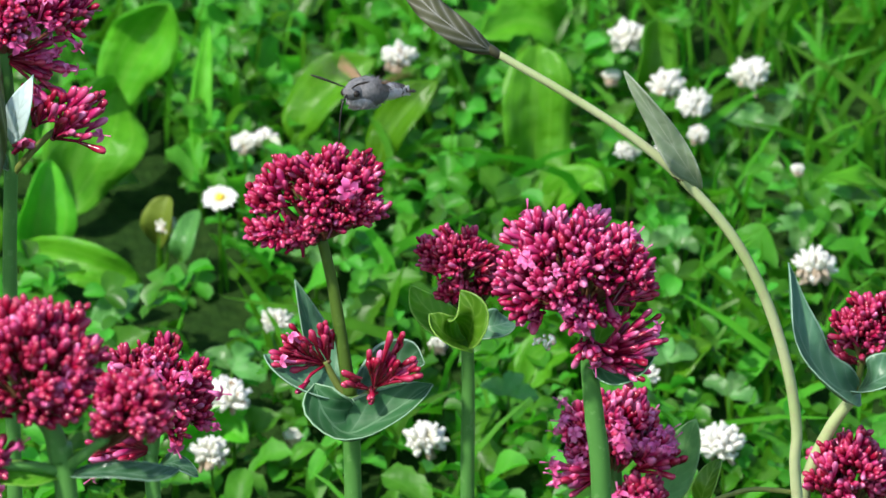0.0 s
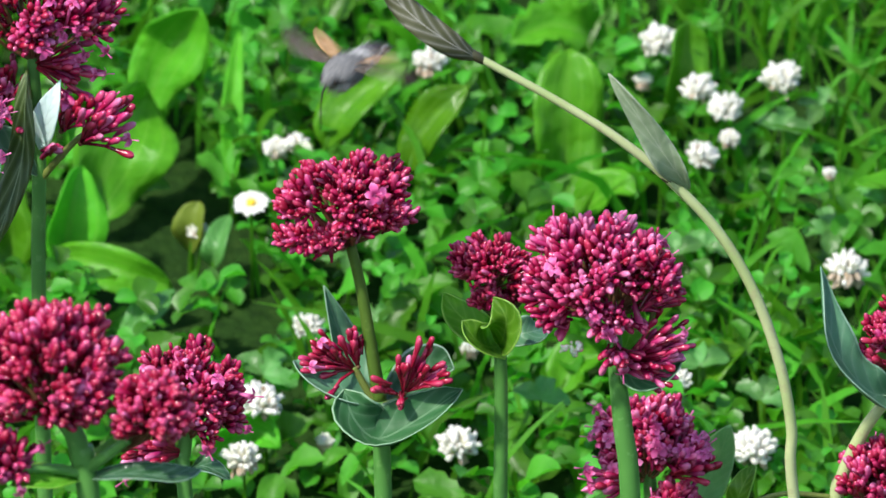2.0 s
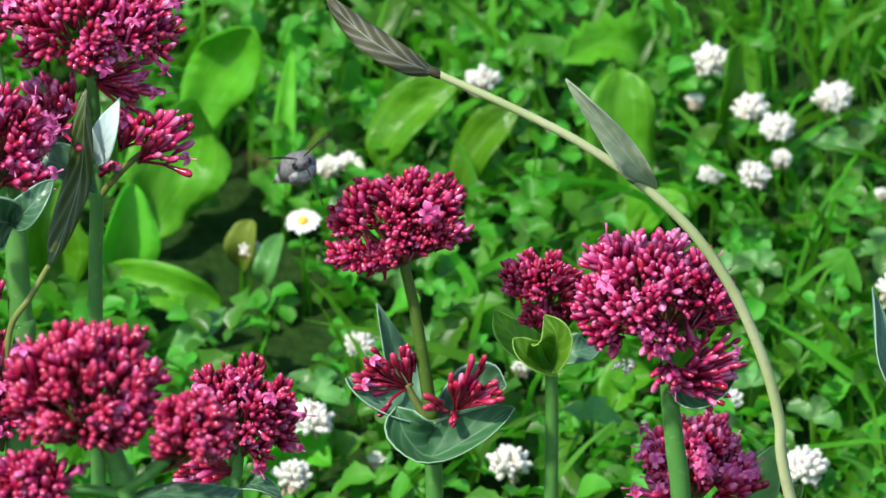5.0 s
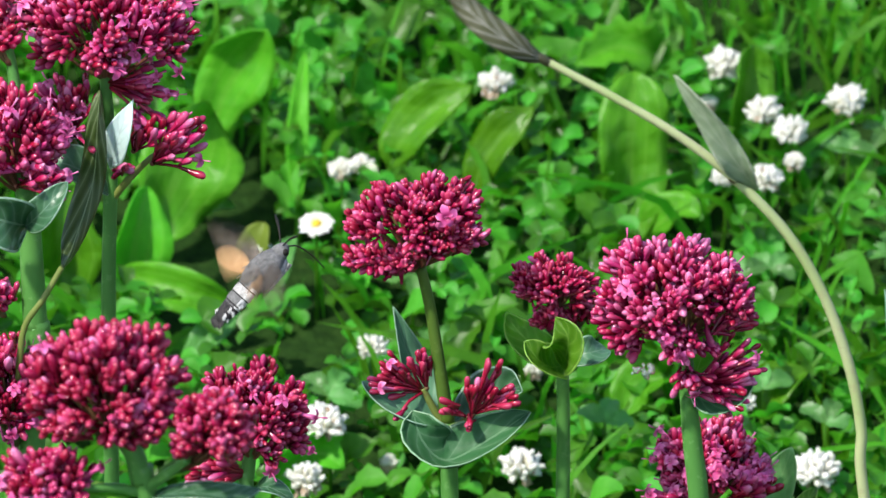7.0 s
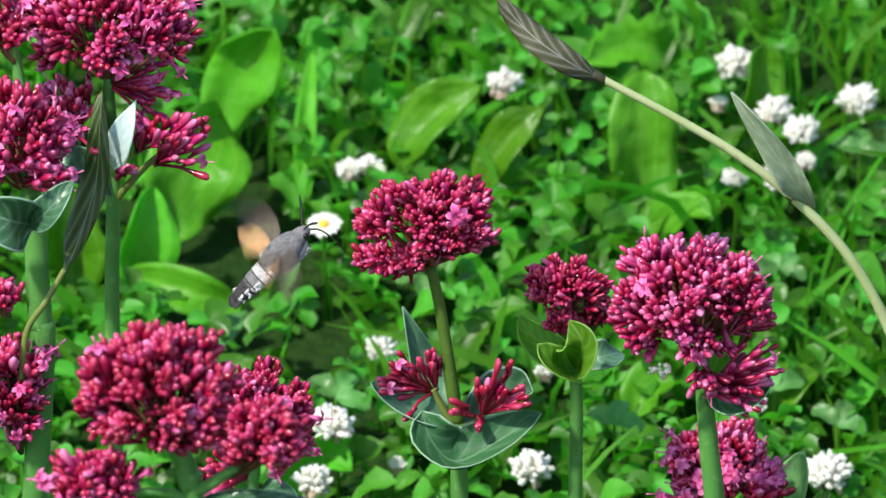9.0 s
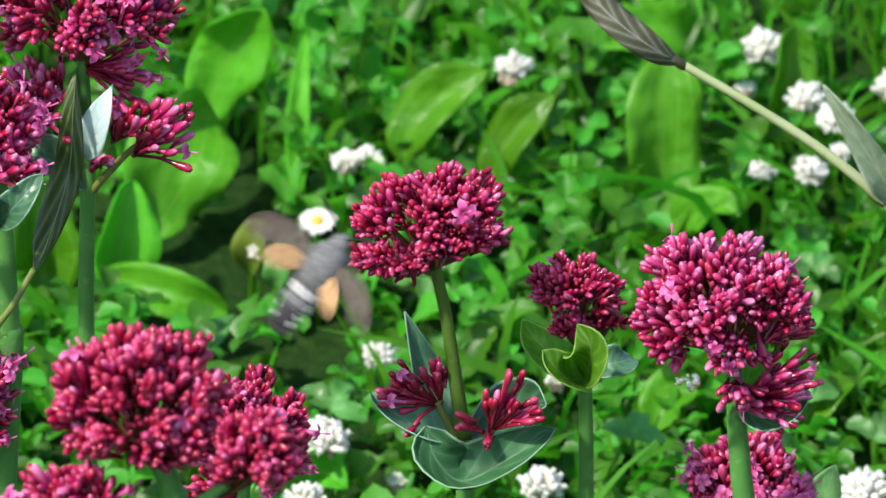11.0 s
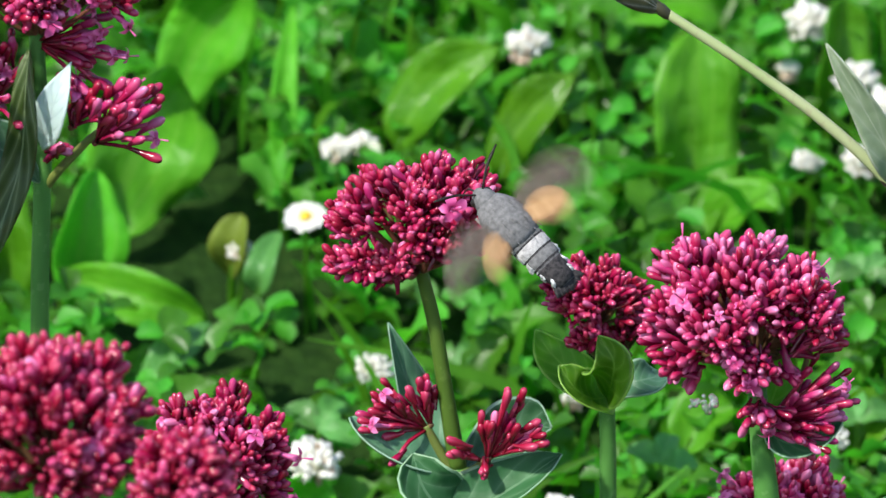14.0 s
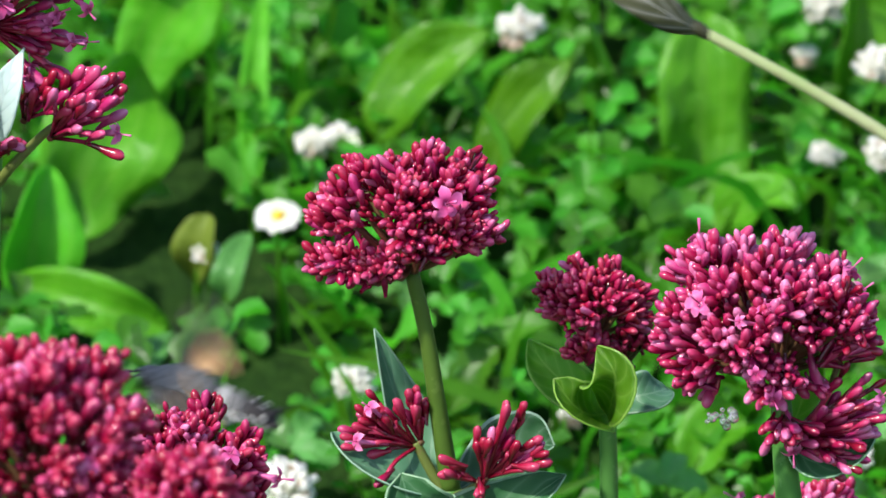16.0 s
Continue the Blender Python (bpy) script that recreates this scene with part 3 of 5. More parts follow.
def valerian_full():
    base = (0.066, -0.02, 0.0)
    p = plant_at(base, "full rounded crimson and pink valerian head on a straight stem")
    add_stem(p, rooted([(0.0591, -0.0200, 0.2867), (0.0609, -0.0200, 0.2565), (0.0634, -0.0200, 0.2313), (0.0664, -0.0200, 0.1971)], base), [0.0028, 0.0034, 0.0040, 0.0043, 0.0044, 0.0044, 0.0044])
    flower_head(p, (0.0537, -0.0200, 0.2962), 0.0326, 0.0288, 360, 41, (0.0592, -0.0200, 0.2804), 0.08, 0.022, 24, 0.9, -0.72, 1.0, holes=[((0.0715, -0.02, 0.2835), 0.0075), ((0.0840, -0.02, 0.2765), 0.008)])
    flower_head(p, (0.0754, -0.0300, 0.3004), 0.0156, 0.0146, 56, 42, (0.0615, -0.0200, 0.2842), 0.3, 0.0, 9, 0.95, -0.6, 0.88)
    tuft(p, (0.0628, -0.0200, 0.2590), (1, -0.3, 0.45), 0.19, 0.0331, 26, 43, 0.05, 0.2, 0.85)
    tuft(p, (0.0628, -0.0200, 0.2595), (0.7, -0.4, -0.05), 0.26, 0.0248, 24, 44, 0, 0.35, 0.85)
    tuft(p, (0.0608, -0.0260, 0.2688), (0.05, -0.8, -0.6), 0.4, 0.0165, 16, 45, 0.05, 0.4)
    add_stem(p, [(0.0609, -0.0200, 0.2565), (0.0698, -0.0200, 0.2640), (0.0763, -0.0200, 0.2804), (0.0768, -0.0200, 0.2917)], [0.0014, 0.0011, 0.0010, 0.0009], BRANCH, "side_stem")
    add_leaf(p, [(0.0625, -0.0210, 0.2560), (0.0705, -0.0260, 0.2535), (0.0800, -0.0260, 0.2560), (0.0885, -0.0220, 0.2610)], 0.0140, (-0.05, -0.7, 0.65), GREEN_SHADED, 0.4, (0.4, 0.7), 0.1, 6)
    add_leaf(p, [(0.0605, -0.0140, 0.2530), (0.0665, 0.0000, 0.2629), (0.0705, 0.0000, 0.2818)], 0.0142, (0.1, -0.9, 0.3), YOUNG, 0.4, (0.5, 0.7), 0.1, 7)
    rng = random.Random(9)
    for k in range(16):
        bm = bmesh.new()
        r = rng.uniform(0.0007, 0.0018)
        blob(bm, Vector((0.0432, -0.0400, 0.2710)) - p.location + Vector((rng.gauss(0, 0.0026), rng.uniform(-0.001, 0.001), rng.gauss(0.001, 0.0022))), (r, r, r), None, 8, 12)
        part("foam_bubble", bm, FOAM, p, "clear foam bubble")
    return p


def valerian_small():
    base = (0.012, 0.03, 0.0)
    p = plant_at(base, "small deep red valerian head in tight bud over young leaves")
    add_stem(p, rooted([(0.0069, 0.0300, 0.2785), (0.0095, 0.0300, 0.2531), (0.0103, 0.0300, 0.2226), (0.0101, 0.0300, 0.1778)], base), [0.0022, 0.0026, 0.0028, 0.0030, 0.0031, 0.0032, 0.0032])
    flower_head(p, (0.0064, 0.0300, 0.2856), 0.0177, 0.0123, 150, 51, (0.0069, 0.0300, 0.2747), 0.6, 0.0, 14, 0.92, -0.45, 0.72)
    flower_head(p, (0.0033, 0.0200, 0.2726), 0.0076, 0.0071, 24, 52, (0.0069, 0.0300, 0.2633), 0.5, 0.0, 6, 0.95, -0.4, 0.8)
    flower_head(p, (0.0181, 0.0300, 0.2722), 0.0090, 0.0085, 26, 53, (0.0105, 0.0300, 0.2608), 0.6, 0.0, 6, 0.95, -0.4, 0.75)
    add_leaf(p, [(0.0096, 0.0300, 0.2506), (0.0010, 0.0300, 0.2544), (-0.0086, 0.0380, 0.2603), (-0.0140, 0.0420, 0.2675)], 0.0165, (-0.3, -0.65, 0.7), YOUNG, 0.4, (0.4, 0.8), 0.1, 9)
    add_leaf(p, [(0.0100, 0.0260, 0.2495), (0.0048, 0.0100, 0.2547), (-0.0009, 0.0020, 0.2615), (-0.0061, 0.0040, 0.2689)], 0.0198, (0.55, -0.5, 0.65), YOUNG, 0.5, (0.5, 0.6), 0.15, 10)
    add_leaf(p, [(0.0100, 0.0180, 0.2520), (0.0119, 0.0040, 0.2641), (0.0120, 0.0000, 0.2725), (0.0070, 0.0040, 0.2795)], 0.0185, (-0.25, -0.85, 0.45), YOUNG, 0.3, (0.42, 0.9), 0.2, 11, "", 0.35)
    add_leaf(p, [(0.0105, 0.0300, 0.2506), (0.0176, 0.0200, 0.2568), (0.0236, 0.0220, 0.2574), (0.0284, 0.0300, 0.2557)], 0.0146, (-0.1, -0.75, 0.6), GLAUCOUS, 0.4, (0.5, 0.6), 0.1, 12)
    return p


def valerian_front():
    base = (-0.113, -0.335, -0.0788)
    p = plant_at(base, "large crimson valerian head with a lower side head")
    add_stem(p, rooted([(-0.1603, -0.3252, 0.3537), (-0.1539, -0.3252, 0.3442), (-0.1511, -0.3252, 0.3324), (-0.1490, -0.3252, 0.3206)], base), [0.0036, 0.0040, 0.0042, 0.0044, 0.0045, 0.0045, 0.0045])
    flower_head(p, (-0.1647, -0.3252, 0.3707), 0.0320, 0.0290, 380, 61, (-0.1589, -0.3252, 0.3490), 0.6, 0.004, 24, 0.9, -0.6, 1.15)
    flower_head(p, (-0.1877, -0.3365, 0.3379), 0.0182, 0.0137, 70, 62, (-0.1684, -0.3252, 0.3253), 0.3, 0.06, 9, 0.95, -0.5, 1.1)
    flower_head(p, (-0.1217, -0.3393, 0.3591), 0.0173, 0.0168, 130, 63, (-0.1351, -0.3252, 0.3371), 0.55, 0.01, 12, 0.9, -0.5, 1.08)
    add_stem(p, [(-0.1502, -0.3252, 0.3286), (-0.1416, -0.3308, 0.3369), (-0.1325, -0.3365, 0.3458)], [0.0026, 0.0022, 0.0018], STEM, "side_stem")
    add_stem(p, [(-0.1502, -0.3252, 0.3276), (-0.1615, -0.3308, 0.3318), (-0.1745, -0.3365, 0.3339)], [0.0024, 0.0020, 0.0016], STEM, "side_stem")
    add_leaf(p, [(-0.1490, -0.3252, 0.3258), (-0.1327, -0.3346, 0.3309), (-0.1151, -0.3346, 0.3295), (-0.1041, -0.3290, 0.3302)], 0.0118, (0, -0.45, 0.9), GLAUCOUS, 0.4, (0.45, 0.7), 0.15, 13)
    add_leaf(p, [(-0.1517, -0.3252, 0.3253), (-0.1658, -0.3346, 0.3289), (-0.1789, -0.3384, 0.3279)], 0.0142, (0, -0.45, 0.9), YOUNG, 0.3, (0.45, 0.7), 0.15, 14)
    return p


def valerian_mid():
    base = (-0.105, -0.03, -0.005)
    p = plant_at(base, "rounded crimson valerian head with pinker lower buds")
    add_stem(p, rooted([(-0.1195, -0.0300, 0.2378), (-0.1215, -0.0300, 0.2226), (-0.1218, -0.0300, 0.2125)], base), [0.0026, 0.0030, 0.0032, 0.0033, 0.0034])
    flower_head(p, (-0.1190, -0.0300, 0.2499), 0.0246, 0.0227, 290, 71, (-0.1198, -0.0300, 0.2302), 0.42, 0.02, 19, 0.9, -0.7, 0.86)
    tuft(p, (-0.1210, -0.0300, 0.2231), (-0.9, -0.4, 0.1), 0.25, 0.0283, 18, 72, 0.1, 0.4)
    add_leaf(p, [(-0.1211, -0.0300, 0.2125), (-0.1138, -0.0400, 0.2209), (-0.1020, -0.0400, 0.2151)], 0.0118, (0, -0.4, 0.9), GLAUCOUS, 0.4, (0.5, 0.6), 0.1, 15)
    return p


def valerian_tall():
    base = (-0.178, 0.0, 0.0)
    p = plant_at(base, "tall valerian with a wide pink and crimson head and side clusters")
    add_stem(p, rooted([(-0.1815, 0.0000, 0.3986), (-0.1801, 0.0000, 0.3712), (-0.1790, 0.0000, 0.3438), (-0.1804, 0.0000, 0.2811)], base), [0.0022, 0.0026, 0.0030, 0.0030, 0.0032, 0.0034, 0.0034])
    flower_head(p, (-0.1820, 0.0000, 0.4097), 0.0373, 0.0236, 260, 81, (-0.1811, 0.0000, 0.3861), 0.42, 0.06, 18, 0.9, -0.45)
    tuft(p, (-0.1809, 0.0000, 0.3837), (1, -0.3, 0.1), 0.3, 0.0307, 20, 82, 0.25, 0.2)
    tuft(p, (-0.1946, -0.0040, 0.3626), (-0.15, -0.3, 1), 0.36, 0.0264, 40, 83, 0.05, 0.6, 1.0, BUD)
    tuft(p, (-0.1986, 0.0000, 0.3557), (-0.1, -0.3, 0.8), 0.4, 0.0118, 10, 84, 0.3, 0.2)
    add_stem(p, [(-0.1796, 0.0000, 0.3350), (-0.1874, 0.0000, 0.3463), (-0.1955, 0.0000, 0.3612)], [0.0016, 0.0013, 0.0010], STEM_BROWN, "side_stem")
    # the side branch with a fan of long tubes
    add_stem(p, [(-0.1782, 0.0000, 0.3333), (-0.1728, -0.0040, 0.3415), (-0.1632, -0.0060, 0.3524), (-0.1577, -0.0060, 0.3564)], [0.0016, 0.0015, 0.0013, 0.0010], STEM_BROWN, "side_stem")
    tuft(p, (-0.1612, -0.0100, 0.3524), (0.62, -0.3, 0.75), 0.26, 0.0302, 32, 85, 0.15, 0.4, 1.1, BUD)
    tuft(p, (-0.1691, -0.0100, 0.3578), (0.25, -0.3, 0.9), 0.3, 0.0217, 11, 86, 0.15, 0.5, 1.0, BUD)
    tuft(p, (-0.1743, -0.0040, 0.3477), (0.6, -0.3, 0.2), 0.4, 0.0071, 5, 87, 0, 0.6)
    add_leaf(p, [(-0.1787, -0.0080, 0.3491), (-0.1761, -0.0180, 0.3626), (-0.1724, -0.0200, 0.3745), (-0.1687, -0.0160, 0.3828)], 0.0132, (-0.3, -0.85, 0.4), PALE_LEAF, 0.25, (0.33, 1.15), 0.05, 16, "pale bluish leaf underside")
    add_leaf(p, [(-0.1824, -0.0220, 0.3888), (-0.1834, -0.0260, 0.3753), (-0.1853, -0.0260, 0.3505), (-0.1930, -0.0420, 0.3290), (-0.1975, -0.0620, 0.3240)], 0.0105, (0.35, -0.9, 0.2), DARK_LEAF, -0.2, (0.5, 0.75), 0.45, 17, "dark drooping twisted leaf", -0.35)
    add_stem(p, [(-0.1972, -0.0610, 0.3250), (-0.2050, -0.0640, 0.3120), (-0.2125, -0.0640, 0.3005), (-0.2152, -0.0630, 0.2840), (-0.2158, -0.0600, 0.2700)], [0.0012, 0.0013, 0.0014, 0.0015], STEM_BROWN, "leaf_stalk")
    add_leaf(p, [(-0.1799, -0.0040, 0.3365), (-0.1882, -0.0120, 0.3480), (-0.1986, -0.0140, 0.3537), (-0.2070, -0.0100, 0.3498)], 0.0189, (0, -0.6, 0.8), GLAUCOUS, 0.4, (0.45, 0.7), 0.1, 18)
    return p


def valerian_edge():
    base = (-0.228, -0.05, -0.012)
    p = plant_at(base, "thick-stemmed valerian with open pink flowers and dark leaf")
    add_stem(p, rooted([(-0.2137, -0.0500, 0.3650), (-0.2112, -0.0500, 0.3403), (-0.2094, -0.0500, 0.3005), (-0.2087, -0.0500, 0.2805)], base), [0.0040, 0.0046, 0.0050, 0.0052, 0.0054, 0.0054, 0.0054])
    flower_head(p, (-0.2182, -0.0500, 0.3774), 0.0231, 0.0236, 150, 91, (-0.2143, -0.0500, 0.3551), 0.4, 0.06, 13, 0.9, -0.5, 1.05)
    tuft(p, (-0.2159, -0.0560, 0.3597), (0.9, -0.4, 0.25), 0.25, 0.0236, 20, 92, 0.1, 0.2)
    add_leaf(p, [(-0.2113, -0.0600, 0.3439), (-0.2199, -0.0740, 0.3509), (-0.2338, -0.0720, 0.3550)], 0.0248, (0.1, -0.95, 0.2), GLAUCOUS, 0.5, (0.45, 0.7), 0.1, 19)
    add_leaf(p, [(-0.2121, -0.0620, 0.3441), (-0.2041, -0.0720, 0.3551), (-0.1944, -0.0680, 0.3660)], 0.0142, (-0.3, -0.9, 0.3), GLAUCOUS, 0.4, (0.4, 0.7), 0.1, 20)
    flower_head(p, (-0.2227, -0.0600, 0.2717), 0.0156, 0.0260, 120, 93, (-0.2177, -0.0500, 0.2404), 0.35, 0.18, 12, 0.9, -0.6, 1.05)
    flower_head(p, (-0.2273, -0.0500, 0.3104), 0.0113, 0.0080, 34, 94, (-0.2216, -0.0500, 0.3005), 0.4, 0.0, 7, 0.95, -0.4)
    flower_head(p, (-0.2255, -0.0300, 0.4197), 0.0118, 0.0142, 50, 95, (-0.2192, -0.0310, 0.4040), 0.5, 0.0, 8, 0.95, -0.4)
    add_stem(p, [(-0.2200, -0.0300, 0.4111), (-0.2178, -0.0300, 0.3975), (-0.2142, -0.0400, 0.3615)], [0.0020, 0.0024, 0.0026], STEM, "side_stem")
    return p


def valerian_low():
    base = (0.085, 0.05, 0.012)
    p = plant_at(base, "low valerian with loose pink flowers and a broad pale leaf")
    add_stem(p, rooted([(0.0723, 0.0500, 0.1919), (0.0741, 0.0500, 0.1682)], base), [0.0024, 0.0030, 0.0034, 0.0036])
    flower_head(p, (0.0729, 0.0500, 0.1983), 0.0236, 0.0194, 165, 101, (0.0723, 0.0500, 0.1791), 0.25, 0.10, 14, 0.9, -0.45)
    tuft(p, (0.0806, 0.0440, 0.1827), (0.8, -0.4, 0.7), 0.25, 0.0260, 18, 102, 0.25, 0.2)
    tuft(p, (0.0698, 0.0440, 0.1814), (-1, -0.4, 0.15), 0.25, 0.0248, 18, 103, 0.2, 0.2)
    flower_head(p, (0.0849, 0.0380, 0.1734), 0.0123, 0.0104, 50, 104, (0.0809, 0.0500, 0.1559), 0.4, 0.03, 8, 0.95, -0.2)
    add_leaf(p, [(0.0918, 0.0580, 0.1605), (0.0978, 0.0620, 0.1719), (0.1037, 0.0620, 0.1873), (0.1076, 0.0580, 0.2012)], 0.0198, (-0.35, -0.9, 0.25), NETTED, 0.3, (0.42, 0.7), 0.1, 21, "broad pale green netted leaf")
    add_leaf(p, [(0.1094, 0.0380, 0.1670), (0.1105, 0.0280, 0.1799), (0.1143, 0.0300, 0.1881), (0.1178, 0.0360, 0.1916)], 0.0118, (-0.5, -0.8, 0.3), YOUNG, 0.4, (0.4, 0.8), 0.1, 22)
    return p


def valerian_side():
    base = (0.16, 0.02, 0.005)
    p = plant_at(base, "valerian with a long curled bluish leaf and two crimson heads")
    add_stem(p, rooted([(0.1745, 0.0200, 0.2284), (0.1639, 0.0200, 0.2132), (0.1551, 0.0200, 0.1927), (0.1524, 0.0200, 0.1748)], base), [0.0024, 0.0026, 0.0028, 0.0030, 0.0032, 0.0032, 0.0032], STALK)
    add_leaf(p, [(0.1757, 0.0200, 0.2284), (0.1652, 0.0080, 0.2350), (0.1540, 0.0040, 0.2497), (0.1476, 0.0100, 0.2652), (0.1451, 0.0220, 0.2860)], 0.0248, (0.75, -0.4, 0.45), GLAUCOUS, 0.5, (0.3, 0.75), 0.22, 23)
    add_leaf(p, [(0.1743, 0.0160, 0.2294), (0.1809, 0.0040, 0.2390), (0.1916, 0.0060, 0.2439), (0.2005, 0.0200, 0.2412)], 0.0201, (-0.2, -0.5, 0.85), GLAUCOUS, 0.5, (0.45, 0.7), 0.1, 24)
    flower_head(p, (0.1788, 0.0200, 0.2594), 0.0161, 0.0130, 105, 111, (0.1767, 0.0200, 0.2412), 0.5, 0.0, 11, 0.9, -0.6, 0.9)
    tuft(p, (0.1750, 0.0200, 0.2412), (-0.75, -0.3, 0.5), 0.22, 0.0177, 10, 112, 0, 0.7)
    add_stem(p, [(0.1737, 0.0200, 0.2290), (0.1755, 0.0200, 0.2373), (0.1778, 0.0200, 0.2513)], [0.0018, 0.0015, 0.0012], STEM_BROWN, "side_stem")
    flower_head(p, (0.1725, 0.0200, 0.1922), 0.0203, 0.0194, 170, 113, (0.1715, 0.0200, 0.1748), 0.4, 0.02, 14, 0.9, -0.5, 0.95)
    add_stem(p, [(0.1726, 0.0200, 0.1850), (0.1704, 0.0200, 0.1697), (0.158, 0.02, 0.12), (0.16, 0.02, 0.005)], [0.0026, 0.0028, 0.0030, 0.0032])
    add_stem(p, [(0.1504, 0.0200, 0.1830), (0.1307, 0.0160, 0.1861), (0.1145, 0.0160, 0.1815)], [0.0012, 0.0011, 0.0010], STEM_BROWN, "side_stem")
    return p


PLANTS = {"A": valerian_cup(), "B": valerian_full(), "C": valerian_small(), "E": valerian_front(), "F": valerian_mid(),
          "G": valerian_tall(), "H": valerian_low(), "N": valerian_edge()}
valerian_side()

# the lens is focused on the flower with the one open floret; the lawn behind falls out of focus
cam.data.dof.use_dof = True
cam.data.dof.focus_object = next(o for o in PLANTS["A"].children if o.name.startswith("open_floret"))
cam.data.dof.aperture_fstop = 25.0


# ---- the arching dry stalk ----
def arching_stalk():
    root = (0.17, -0.06, -0.02)
    s = tagged(thing("dry_stalk", root, "arching yellow-green stalk with two withered folded leaves", "plant stalk"))
    o = Vector(root)
    pts = [(0.0206, -0.0600, 0.4081), (0.0501, -0.0600, 0.3900), (0.0757, -0.0600, 0.3725), (0.0979, -0.0600, 0.3530), (0.1183, -0.0600, 0.3290), (0.1326, -0.0600, 0.3017), (0.1422, -0.0600, 0.2711), (0.1467, -0.0600, 0.2423), (0.1475, -0.0600, 0.2096), (0.166, -0.06, 0.08), root]
    bm = bmesh.new()
    tube(bm, spline([Vector(q) - o for q in pts], 90), [0.0016, 0.0018, 0.0020, 0.0022, 0.0023, 0.0024, 0.0025, 0.0026], 10)
    part("stem", bm, STALK, s)
    for spot, rad in ((pts[0], 0.0034), (pts[3], 0.0034)):
        bm = bmesh.new()
        blob(bm, Vector(spot) - o, (rad * 0.62, rad * 1.5, rad * 0.62), Vector((0.8, 0, -0.6)).to_track_quat("Y", "Z").to_matrix())
        part("node", bm, WITHERED, s, "dark swollen joint")
    bm = bmesh.new()
    blade(bm, [Vector(q) - o for q in ((0.0213, -0.0600, 0.4074), (0.0106, -0.0660, 0.4158), (-0.0021, -0.0660, 0.4256), (-0.0113, -0.0620, 0.4340), (-0.0194, -0.0600, 0.4450))], 0.0109, (-0.2, -0.8, 0.55), -0.3, 18, 8, (0.45, 0.6), 0.35, 0, 5)
    thicken(part("leaf", bm, WITHERED, s, "withered grey-brown ribbed leaf"), 0.0006)
    bm = bmesh.new()
    blade(bm, [Vector(q) - o for q in ((0.1066, -0.0600, 0.3481), (0.0977, -0.0660, 0.3638), (0.0848, -0.0680, 0.3854), (0.0742, -0.0640, 0.4010))], 0.0118, (-0.35, -0.8, 0.5), 0.35, 16, 8, (0.36, 0.85), 0.5, 0, 6)
    thicken(part("leaf", bm, GREYED, s, "wilting grey-green folded leaf"), 0.0006)
    return s


STALK_THING = arching_stalk()


# ---- hawk-moth ----
def revolve(bm, profile, mats=None, sides=16, flat=0.85):
    """A body along y from (y, radius) pairs."""
    rings = [[bm.verts.new((math.cos(w) * r, y, math.sin(w) * r * flat)) for w in (2 * math.pi * j / sides for j in range(sides))] for y, r in profile]
    for i in range(len(rings) - 1):
        for j in range(sides):
            f = bm.faces.new((rings[i][j], rings[i + 1][j], rings[i + 1][(j + 1) % sides], rings[i][(j + 1) % sides]))
            if mats:
                f.material_index = mats(i, j)
    bm.faces.new(rings[0])
    bm.faces.new(rings[-1][::-1])


